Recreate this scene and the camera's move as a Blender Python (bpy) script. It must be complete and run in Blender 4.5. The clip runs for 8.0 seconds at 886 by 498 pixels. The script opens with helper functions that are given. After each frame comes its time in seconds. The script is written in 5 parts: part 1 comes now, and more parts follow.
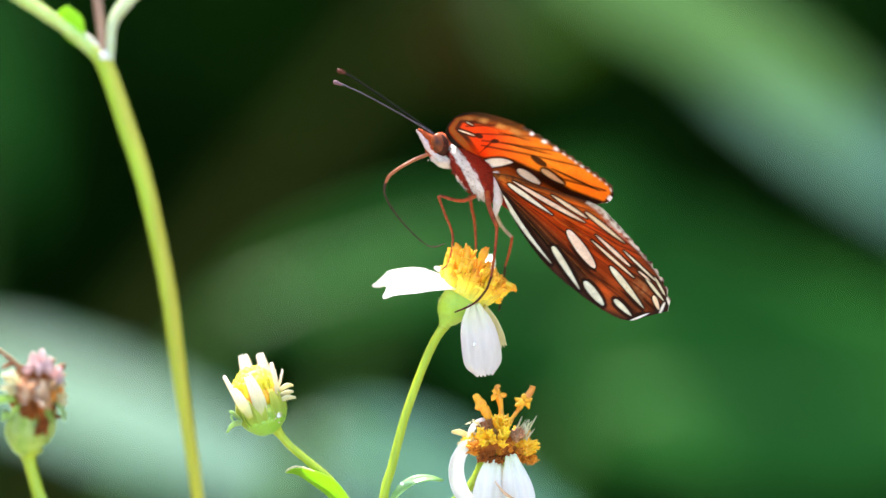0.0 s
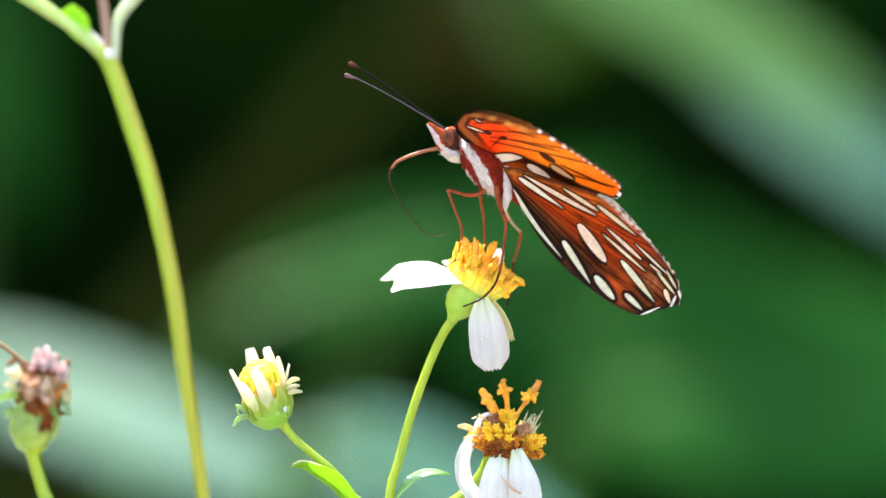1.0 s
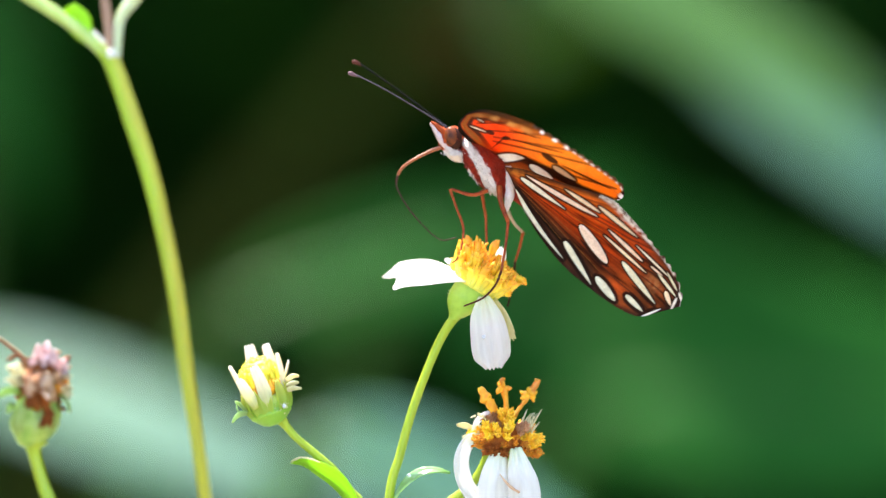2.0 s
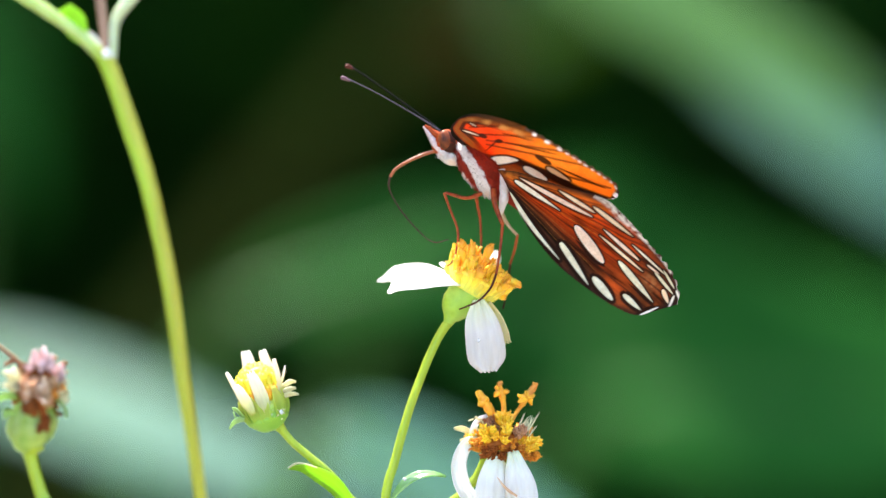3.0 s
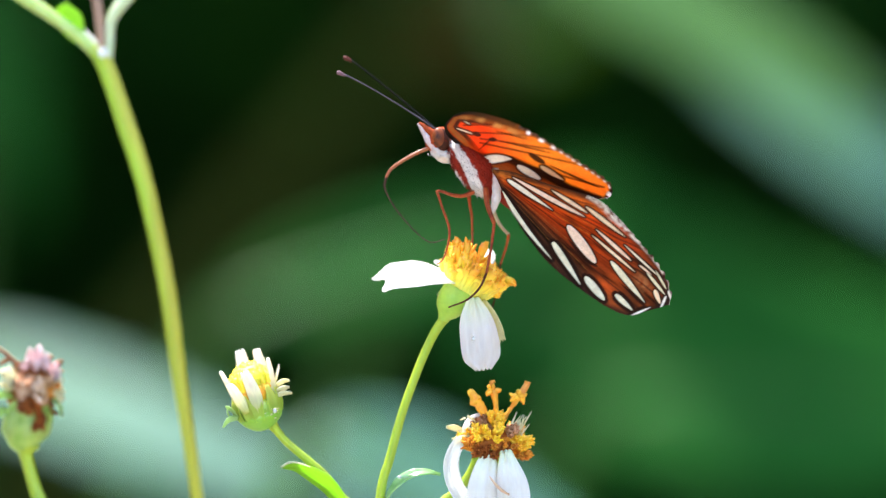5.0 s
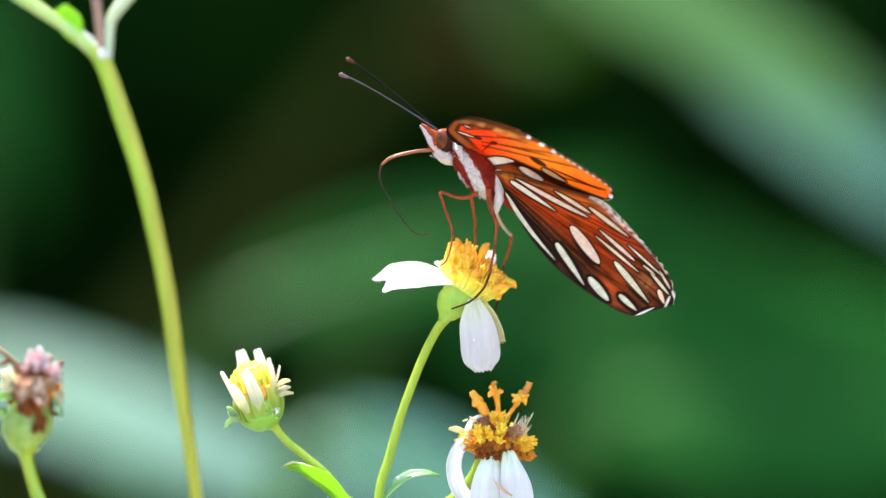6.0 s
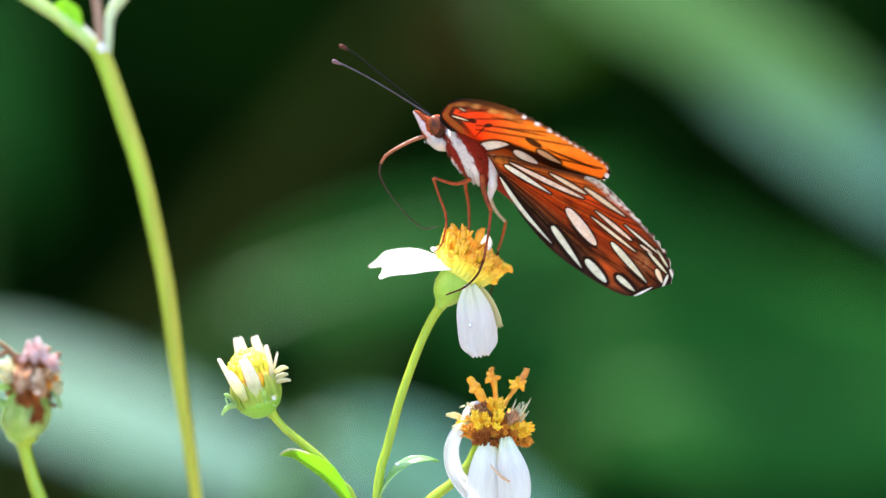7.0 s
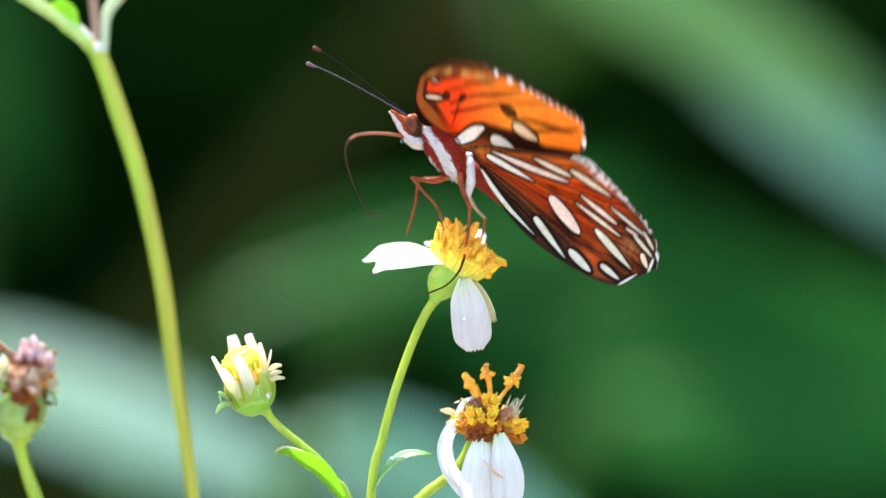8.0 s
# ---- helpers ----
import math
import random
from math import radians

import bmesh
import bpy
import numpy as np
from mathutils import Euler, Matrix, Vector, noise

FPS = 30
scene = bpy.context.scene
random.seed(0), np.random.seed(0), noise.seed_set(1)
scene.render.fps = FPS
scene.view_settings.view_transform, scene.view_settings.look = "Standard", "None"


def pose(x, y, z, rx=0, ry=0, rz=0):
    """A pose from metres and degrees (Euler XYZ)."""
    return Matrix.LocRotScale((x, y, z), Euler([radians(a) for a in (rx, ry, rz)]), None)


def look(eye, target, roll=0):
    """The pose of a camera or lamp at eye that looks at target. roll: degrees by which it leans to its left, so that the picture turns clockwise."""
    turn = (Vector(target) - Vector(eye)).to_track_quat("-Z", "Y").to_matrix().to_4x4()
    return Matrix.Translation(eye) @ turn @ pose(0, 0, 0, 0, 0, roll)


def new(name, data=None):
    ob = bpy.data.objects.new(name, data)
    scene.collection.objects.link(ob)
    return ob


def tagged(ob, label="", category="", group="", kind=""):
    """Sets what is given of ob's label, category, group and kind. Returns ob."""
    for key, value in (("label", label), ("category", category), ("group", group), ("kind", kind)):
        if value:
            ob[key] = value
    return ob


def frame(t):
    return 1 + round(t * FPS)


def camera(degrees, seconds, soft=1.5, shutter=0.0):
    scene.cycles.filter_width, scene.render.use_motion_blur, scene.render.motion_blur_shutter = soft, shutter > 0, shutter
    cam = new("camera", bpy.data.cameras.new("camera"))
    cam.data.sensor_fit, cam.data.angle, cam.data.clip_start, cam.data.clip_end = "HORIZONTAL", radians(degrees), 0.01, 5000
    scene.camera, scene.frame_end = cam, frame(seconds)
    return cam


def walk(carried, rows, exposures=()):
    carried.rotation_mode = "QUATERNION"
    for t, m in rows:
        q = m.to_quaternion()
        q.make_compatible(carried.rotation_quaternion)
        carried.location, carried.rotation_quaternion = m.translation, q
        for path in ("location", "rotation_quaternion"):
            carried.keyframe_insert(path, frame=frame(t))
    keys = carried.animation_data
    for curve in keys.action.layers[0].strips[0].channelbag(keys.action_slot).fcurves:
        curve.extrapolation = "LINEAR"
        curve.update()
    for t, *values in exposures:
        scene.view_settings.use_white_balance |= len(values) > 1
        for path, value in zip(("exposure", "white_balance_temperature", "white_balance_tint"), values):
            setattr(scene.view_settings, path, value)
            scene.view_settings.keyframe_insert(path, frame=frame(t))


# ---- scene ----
import functools

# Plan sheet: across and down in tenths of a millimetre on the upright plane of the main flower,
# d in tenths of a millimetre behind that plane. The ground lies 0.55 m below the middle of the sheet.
MID_HEIGHT = 0.55
LENS_DISTANCE = 0.8961


def at(across, down, d=0.0):
    return Vector(((across - 784) * 1e-4, d * 1e-4, MID_HEIGHT + (441 - down) * 1e-4))


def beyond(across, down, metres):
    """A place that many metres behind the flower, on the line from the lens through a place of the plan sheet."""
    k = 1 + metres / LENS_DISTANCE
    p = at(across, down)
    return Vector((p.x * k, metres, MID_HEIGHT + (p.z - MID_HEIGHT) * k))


cam = camera(10.0, 8.0, soft=1.3, shutter=0.5)
cam.data.dof.use_dof = True
cam.data.dof.focus_distance = LENS_DISTANCE - 0.007
cam.data.dof.aperture_fstop = 5.6
STAND = look((0, -LENS_DISTANCE, MID_HEIGHT), (0, 0, MID_HEIGHT))
walk(cam, [(0.0, STAND), (8.0, STAND)], [(0.0, 2.42, 6700, 9), (1.7, 2.41, 6650, 9), (3.0, 2.36, 6480, 9), (6.0, 2.33, 6260, 10), (8.0, 2.33, 6260, 10)])

# ---- daylight ----
SUN_FROM = Vector((-0.26, 0.24, 0.93)).normalized()
world = bpy.data.worlds.new("daylight")
scene.world = world
world.use_nodes = True
sky = world.node_tree.nodes.new("ShaderNodeTexSky")
sky.sky_type = "NISHITA"
sky.sun_disc = False
sky.sun_elevation = math.asin(SUN_FROM.z)
sky.sun_rotation = math.atan2(SUN_FROM.x, SUN_FROM.y)
world.node_tree.nodes["Background"].inputs["Strength"].default_value = 0.15
world.node_tree.links.new(sky.outputs["Color"], world.node_tree.nodes["Background"].inputs["Color"])
sun = new("sun", bpy.data.lights.new("sun", "SUN"))
sun.data.energy, sun.data.angle, sun.data.color = 3.0, radians(0.53), (1.0, 0.95, 0.86)
sun.matrix_world = look(SUN_FROM * 5 + Vector((0, 0, 1)), (0, 0, 1))

# ---- materials ----
def material(name, colour, rough=0.5, dark=None, grain=900.0, stretch=(1, 1, 1), bump=0.15, through_light=0.0, through_colour=None,
             specular=0.5, sheen=0.0, attribute="", random_tint=0.0, coarse=90.0, soft_flesh=0.0, flesh_depth=0.0016, worn_to=(0.82, 0.78, 0.75)):
    """A surface with a fine grain and broad mottling in real size; through_light is the share that shines through a thin blade."""
    m = bpy.data.materials.new(name)
    m.use_nodes = True
    n, l = m.node_tree.nodes, m.node_tree.links
    bsdf = n["Principled BSDF"]
    coord = n.new("ShaderNodeTexCoord")
    mapping = n.new("ShaderNodeMapping")
    mapping.inputs["Scale"].default_value = stretch
    l.new(coord.outputs["Object"], mapping.inputs["Vector"])
    fine, broad = n.new("ShaderNodeTexNoise"), n.new("ShaderNodeTexNoise")
    for tex, size, detail in ((fine, grain, 4), (broad, coarse, 2)):
        tex.inputs["Scale"].default_value = size
        tex.inputs["Detail"].default_value = detail
        l.new(mapping.outputs["Vector"], tex.inputs["Vector"])
    total = n.new("ShaderNodeMath")
    total.operation = "MULTIPLY_ADD"
    total.inputs[1].default_value = 0.5
    half = n.new("ShaderNodeMath")
    half.operation = "MULTIPLY"
    half.inputs[1].default_value = 0.5
    l.new(broad.outputs["Fac"], half.inputs[0])
    l.new(fine.outputs["Fac"], total.inputs[0])
    l.new(half.outputs[0], total.inputs[2])
    spread = n.new("ShaderNodeMapRange")
    spread.inputs["From Min"].default_value, spread.inputs["From Max"].default_value = 0.36, 0.64
    l.new(total.outputs[0], spread.inputs["Value"])
    mix = n.new("ShaderNodeMix")
    mix.data_type = "RGBA"
    l.new(spread.outputs["Result"], mix.inputs[0])
    if attribute:
        pigment = n.new("ShaderNodeAttribute")
        pigment.attribute_name = attribute
        worn = n.new("ShaderNodeMix")
        worn.data_type, worn.blend_type = "RGBA", "MULTIPLY"
        worn.inputs[0].default_value = 1.0
        worn.inputs[7].default_value = (*worn_to, 1)
        l.new(pigment.outputs["Color"], worn.inputs[6])
        l.new(worn.outputs[2], mix.inputs[6])
        l.new(pigment.outputs["Color"], mix.inputs[7])
    else:
        d = dark or tuple(c * 0.7 for c in colour)
        mix.inputs[6].default_value = (*d, 1)
        mix.inputs[7].default_value = (*colour, 1)
    out_colour = mix.outputs[2]
    if random_tint:
        info = n.new("ShaderNodeObjectInfo")
        tint = n.new("ShaderNodeHueSaturation")
        value = n.new("ShaderNodeMapRange")
        value.inputs["To Min"].default_value, value.inputs["To Max"].default_value = 1 - random_tint, 1 + random_tint
        l.new(info.outputs["Random"], value.inputs["Value"])
        l.new(value.outputs["Result"], tint.inputs["Value"])
        l.new(out_colour, tint.inputs["Color"])
        out_colour = tint.outputs["Color"]
    l.new(out_colour, bsdf.inputs["Base Color"])
    bsdf.inputs["Roughness"].default_value = rough
    bsdf.inputs["Specular IOR Level"].default_value = specular
    bsdf.inputs["Sheen Weight"].default_value = sheen
    bsdf.inputs["Subsurface Weight"].default_value = soft_flesh
    bsdf.inputs["Subsurface Radius"].default_value = (1.0, 0.9, 0.4)
    bsdf.inputs["Subsurface Scale"].default_value = flesh_depth
    if bump:
        b = n.new("ShaderNodeBump")
        b.inputs["Strength"].default_value = bump
        b.inputs["Distance"].default_value = 0.0003
        l.new(fine.outputs["Fac"], b.inputs["Height"])
        l.new(b.outputs["Normal"], bsdf.inputs["Normal"])
    if through_light:
        glow = n.new("ShaderNodeBsdfTranslucent")
        if through_colour:
            glow.inputs["Color"].default_value = (*through_colour, 1)
        else:
            l.new(out_colour, glow.inputs["Color"])
        both = n.new("ShaderNodeMixShader")
        both.inputs[0].default_value = through_light
        l.new(bsdf.outputs[0], both.inputs[1])
        l.new(glow.outputs[0], both.inputs[2])
        if attribute:
            l.new(pigment.outputs["Alpha"], both.inputs[0])
        l.new(both.outputs[0], n["Material Output"].inputs["Surface"])
    return m


STEM = material("green_stem", (0.37, 0.47, 0.028), 0.45, (0.25, 0.35, 0.018), 500, (3, 3, 0.25), 0.25, soft_flesh=0.7)
OLD_STEM = material("tall_stem", (1, 1, 1), 0.45, grain=400, stretch=(3, 3, 0.2), bump=0.25, attribute="pigment", soft_flesh=0.5, specular=0.2)
RED_STEM = material("brown_twig", (0.42, 0.25, 0.16), 0.5, (0.28, 0.15, 0.10), 500, (3, 3, 0.25))
YOUNG_STEM = material("young_stem", (0.48, 0.60, 0.20), 0.45, (0.36, 0.50, 0.11), 500, (3, 3, 0.25), 0.25, soft_flesh=0.5)
PALE_SEPAL = material("pale_sepal", (0.50, 0.68, 0.30), 0.45, (0.36, 0.56, 0.18), 500, through_light=0.5)
WAX_AND_HIGHLIGHT = material("joint_and_highlight", (0.80, 0.75, 0.68), 0.5, (0.66, 0.62, 0.52), 500, soft_flesh=0.3)
PALE_STEM = material("pale_node", (0.56, 0.62, 0.40), 0.45, (0.42, 0.50, 0.26), 500, soft_flesh=0.4)
CALYX = material("green_calyx", (0.34, 0.52, 0.065), 0.45, (0.22, 0.38, 0.035), 700, (1, 1, 1), 0.3, soft_flesh=0.6)
LEAFLET = material("bright_leaflet", (0.38, 0.62, 0.05), 0.4, (0.28, 0.52, 0.035), 600, (1, 1, 1), 0.25, 0.7, (0.46, 0.76, 0.06))
PETAL = material("white_petal", (1, 1, 1), 0.5, grain=500, stretch=(6, 6, 0.6), bump=0.25, through_light=0.6, attribute="pigment", worn_to=(0.94, 0.925, 0.92))
OLD_PETAL = material("yellowed_petal", (0.95, 0.93, 0.66), 0.6, (0.90, 0.86, 0.52), 500, (6, 6, 0.6), 0.25, 0.75)
GRADED_FLORET = material("disc_floret", (1, 1, 1), 0.5, grain=700, bump=0.3, soft_flesh=0.6, flesh_depth=0.0004, random_tint=0.14, coarse=260, attribute="pigment", worn_to=(0.93, 0.80, 0.6))
GRADED_CALYX = material("graded_calyx", (1, 1, 1), 0.45, grain=700, bump=0.3, soft_flesh=0.8, coarse=400, attribute="pigment", worn_to=(0.86, 0.90, 0.8))
FRESH_FLORET = material("fresh_yellow_floret", (0.93, 0.72, 0.03), 0.5, (0.88, 0.55, 0.02), 700, (1, 1, 1), 0.3, soft_flesh=0.7, random_tint=0.12)
SPENT_FLORET = material("spent_floret", (0.94, 0.52, 0.025), 0.6, (0.74, 0.26, 0.012), 900, (1, 1, 1), 0.5, soft_flesh=0.6, flesh_depth=0.0004, random_tint=0.2)
MAUVE = material("mauve_dried_floret", (0.66, 0.38, 0.22), 0.7, (0.36, 0.14, 0.06), 900, (1, 1, 1), 0.5, 0.4, specular=0.15, random_tint=0.25)
RIPE_STYLE = material("ripe_style", (0.70, 0.30, 0.04), 0.6, (0.50, 0.16, 0.02), 900, (1, 1, 1), 0.5, soft_flesh=0.5, flesh_depth=0.0004)
CRUMPLED = material("crumpled_floret", (0.96, 0.56, 0.028), 0.55, (0.88, 0.38, 0.016), 900, (1, 1, 1), 0.3, soft_flesh=0.8, flesh_depth=0.0004, random_tint=0.12)
RUSTY_LOBE = material("rusty_floret", (0.74, 0.29, 0.025), 0.6, (0.40, 0.10, 0.012), 900, (1, 1, 1), 0.4, soft_flesh=0.7, flesh_depth=0.0004, specular=0.2, random_tint=0.3)
BROWN = material("withered_brown", (0.40, 0.12, 0.022), 0.7, (0.15, 0.035, 0.010), 900, (1, 1, 1), 0.6, 0.4, specular=0.15, random_tint=0.35)
PINK = material("faded_pink", (0.88, 0.70, 0.72), 0.7, (0.70, 0.48, 0.46), 900, (1, 1, 1), 0.6, 0.5, random_tint=0.15)
PALE_TAN = material("pale_tan", (0.86, 0.66, 0.48), 0.6, (0.72, 0.48, 0.30), 900, (1, 1, 1), 0.4, 0.4)
DRY_TAN = material("dry_tan", (0.70, 0.42, 0.20), 0.7, (0.42, 0.18, 0.07), 900, (1, 1, 1), 0.6, 0.4, random_tint=0.25)
DULL_CALYX = material("dull_green_calyx", (0.40, 0.52, 0.11), 0.5, (0.20, 0.34, 0.045), 500, (1, 1, 1), 0.4, soft_flesh=0.6, coarse=260)
BRISTLE = material("pale_bristle", (0.86, 0.82, 0.58), 0.6, (0.70, 0.64, 0.36), 900, through_light=0.45)
WING = material("scaled_wing", (1, 1, 1), 0.5, grain=2600, coarse=500, bump=0.35, through_light=0.72, specular=0.07, attribute="pigment", worn_to=(0.80, 0.74, 0.70))
FUR = material("body_hair", (1, 1, 1), 0.85, grain=2200, bump=0.7, specular=0.15, attribute="pigment")
# lighter copy of the dark antenna: the sun's sheen is in its grey
SUNLIT_ANTENNA = material("sunlit_antenna", (0.10, 0.08, 0.085), 0.45, (0.03, 0.025, 0.03), 2500, specular=0.3)
FUR_WHITE = material("white_body_hair", (0.70, 0.62, 0.57), 0.8, (0.52, 0.44, 0.40), 2200, (1, 1, 1), 0.8, sheen=0.3)
FUR_PINK = material("pink_body_hair", (0.70, 0.54, 0.50), 0.8, (0.54, 0.36, 0.33), 2200, (1, 1, 1), 0.8, sheen=0.3)
FUR_RED = material("rusty_body_hair", (0.30, 0.028, 0.010), 0.8, (0.15, 0.014, 0.007), 2200, (1, 1, 1), 0.8, specular=0.15)
HEAD_ORANGE = material("orange_head", (0.46, 0.085, 0.020), 0.7, (0.24, 0.032, 0.010), 2200, (1, 1, 1), 0.6, specular=0.1)
EYE = material("brown_eye", (0.27, 0.060, 0.014), 0.35, (0.03, 0.008, 0.004), 900, (1, 1, 1), 0.1, specular=0.2, coarse=420)
# base paled towards white, so the leaf's glare is partly in its colour
GLOSSY_LEAFLET = material("glossy_leaflet", (0.42, 0.58, 0.34), 0.25, (0.15, 0.36, 0.07), 600, (1, 1, 1), 0.2, 0.35, (0.5, 0.85, 0.15), specular=0.9)
LEG = material("rusty_leg", (0.38, 0.075, 0.018), 0.4, (0.14, 0.024, 0.008), 1500, (1, 1, 1), 0.2, specular=0.16, coarse=260)
DARK_LEG = material("dark_leg", (0.07, 0.018, 0.008), 0.5, (0.03, 0.010, 0.006), 2000, specular=0.12)
PALE_LEG = material("pale_leg", (0.50, 0.40, 0.24), 0.5, (0.36, 0.24, 0.14), 2000)
ANTENNA = material("dark_antenna", (0.012, 0.009, 0.010), 0.6, (0.007, 0.006, 0.006), 2500, specular=0.06)
CLUB = material("rusty_antenna_tip", (0.13, 0.032, 0.018), 0.5, (0.07, 0.018, 0.012), 2500, specular=0.15)
PALE_CLUB = material("mauve_antenna_tip", (0.17, 0.09, 0.10), 0.6, (0.10, 0.05, 0.055), 2500, specular=0.2)
TONGUE = material("orange_proboscis", (0.32, 0.09, 0.025), 0.4, (0.20, 0.05, 0.016), 2000)
DARK_TONGUE = material("dark_proboscis", (0.06, 0.030, 0.018), 0.5, (0.03, 0.016, 0.010), 2000, specular=0.12)
# white base share stands in for the bright highlight of a clear drop
DEW = bpy.data.materials.new("dew")
DEW.use_nodes = True
DEW.node_tree.nodes["Principled BSDF"].inputs["Transmission Weight"].default_value = 0.6
DEW.node_tree.nodes["Principled BSDF"].inputs["Base Color"].default_value = (0.95, 0.95, 0.97, 1)
DEW.node_tree.nodes["Principled BSDF"].inputs["Roughness"].default_value = 0.08
DEW.node_tree.nodes["Principled BSDF"].inputs["IOR"].default_value = 1.33
BROAD_LEAF = material("broad_leaf", (0.030, 0.158, 0.024), 0.6, (0.019, 0.108, 0.015), 60, (1, 1, 1), 0.3, 0.5, (0.057, 0.305, 0.036), specular=0.04, random_tint=0.12, coarse=9)
# broad leaf again, with the sky's pale blue sheen put into its base colour
SKY_SHEEN_LEAF = material("sky_sheen_broad_leaf", (0.076, 0.176, 0.112), 0.4, (0.049, 0.128, 0.080), 60, (1, 1, 1), 0.3, 0.15, specular=0.35, random_tint=0.08, coarse=9)
YOUNG_LEAF = material("young_broad_leaf", (0.058, 0.156, 0.028), 0.5, (0.040, 0.110, 0.018), 60, (1, 1, 1), 0.3, 0.25, specular=0.25, random_tint=0.15, coarse=9)
YELLOW_LEAF = material("yellow_green_leaf", (0.065, 0.135, 0.006), 0.8, (0.045, 0.095, 0.004), 60, (1, 1, 1), 0.3, 0.2, specular=0.02, coarse=9)
STALK = material("brown_stalk", (0.058, 0.064, 0.010), 0.9, (0.032, 0.036, 0.006), 60, (3, 3, 0.3), 0.5, specular=0.03, coarse=12)
# leaf green darkened so the deep shade between leaves is in the colour
SHADE_LEAF = material("shade_dark_leaf", (0.011, 0.044, 0.005), 0.8, (0.006, 0.024, 0.003), 60, (1, 1, 1), 0.3, 0.1, specular=0.02, coarse=9)
DRY_LEAF = material("dry_leaf", (0.17, 0.062, 0.014), 0.8, (0.09, 0.03, 0.008), 60, (1, 1, 1), 0.4, 0.3, specular=0.04, coarse=9)
# ground out of view, paled so sunlight bounces up under wings and petals
SOIL = material("bounce_soil", (0.25, 0.225, 0.17), 0.9, (0.15, 0.135, 0.10), 120, (1, 1, 1), 0.8, coarse=8)


# ---- building tools ----
ORIGIN = {}


def thing(name, origin, label, category, group="", kind=""):
    ob = new(name)
    ob.empty_display_size = 0.005
    ob.location = origin
    ORIGIN[ob.name] = Vector(origin)
    return tagged(ob, label, category, group, kind)


def part(name, bm, mat, parent, label="", origin=None):
    """Links a bmesh, built in world coordinates, as one mesh under a thing or a part."""
    base = ORIGIN[parent.name]
    own = Vector(origin) if origin is not None else base
    bmesh.ops.translate(bm, verts=bm.verts, vec=-own)
    bmesh.ops.recalc_face_normals(bm, faces=bm.faces)
    me = bpy.data.meshes.new(name)
    bm.to_mesh(me)
    bm.free()
    for f in me.polygons:
        f.use_smooth = True
    me.materials.append(mat)
    ob = new(name, me)
    ob.parent = parent
    ob.location = own - base
    ORIGIN[ob.name] = own
    if label:
        ob["label"] = label
    return ob


def blend(a, b, k):
    return tuple(x + (y - x) * k for x, y in zip(a, b))


def glide(points, steps):
    """A smooth line through the points (Catmull-Rom), each a tuple of equal length."""
    pts = [np.array(p, float) for p in points]
    pts = [2 * pts[0] - pts[1]] + pts + [2 * pts[-1] - pts[-2]]
    out = []
    for i in range(1, len(pts) - 2):
        a, b, c, d = pts[i - 1:i + 3]
        for k in range(steps):
            s = k / steps
            out.append(0.5 * (2 * b + (c - a) * s + (2 * a - 5 * b + 4 * c - d) * s * s + (3 * b - a - 3 * c + d) * s ** 3))
    out.append(pts[-2])
    return out


def tube(bm, stations, sides=10, steps=6, wobble=0.0, ribs=0, tint=None, grade=None):
    """A round rod through stations (across, down, d, radius), all in tenths of a millimetre; its ends are closed.
    ribs: fine ridges along it; tint: its pigments on the left, on the right and, further down, all round; grade: pigments from foot to tip."""
    line = glide(stations, steps)
    if tint or grade:
        bm.verts.layers.float_color.get("pigment") or bm.verts.layers.float_color.new("pigment")
    places = [at(p[0], p[1], p[2]) for p in line]
    rings = []
    side = Vector((0, 1, 0))
    for i, p in enumerate(places):
        run = (places[min(i + 1, len(places) - 1)] - places[max(i - 1, 0)]).normalized()
        side = (side - run * side.dot(run))
        if side.length < 1e-6:
            side = run.orthogonal()
        side.normalize()
        up = run.cross(side)
        r = max(line[i][3], 0.2) * 1e-4
        if wobble:
            r *= 1 + wobble * noise.noise(p * 900)
        ring = []
        for k in range(sides):
            q = 2 * math.pi * k / sides
            out = side * math.cos(q) + up * math.sin(q)
            ring.append(bm.verts.new(p + out * r * (1 + 0.05 * math.cos(q * ribs) if ribs else 1)))
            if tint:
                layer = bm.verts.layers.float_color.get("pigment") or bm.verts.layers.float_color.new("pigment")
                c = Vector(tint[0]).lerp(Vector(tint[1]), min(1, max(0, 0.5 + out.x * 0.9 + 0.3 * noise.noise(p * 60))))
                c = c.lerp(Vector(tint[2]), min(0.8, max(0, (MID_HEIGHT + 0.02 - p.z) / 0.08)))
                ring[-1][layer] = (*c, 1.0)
            if grade:
                layer = bm.verts.layers.float_color.get("pigment")
                f = i / (len(places) - 1) * (len(grade) - 1)
                g = min(int(f), len(grade) - 2)
                ring[-1][layer] = (*blend(grade[g], grade[g + 1], f - g), 1.0)
        rings.append(ring)
    for lower, upper in zip(rings, rings[1:]):
        for k in range(sides):
            bm.faces.new((lower[k], lower[(k + 1) % sides], upper[(k + 1) % sides], upper[k]))
    bm.faces.new(rings[0][::-1])
    bm.faces.new(rings[-1])
    return bm


def rod(*stations, **kw):
    return tube(bmesh.new(), stations, **kw)


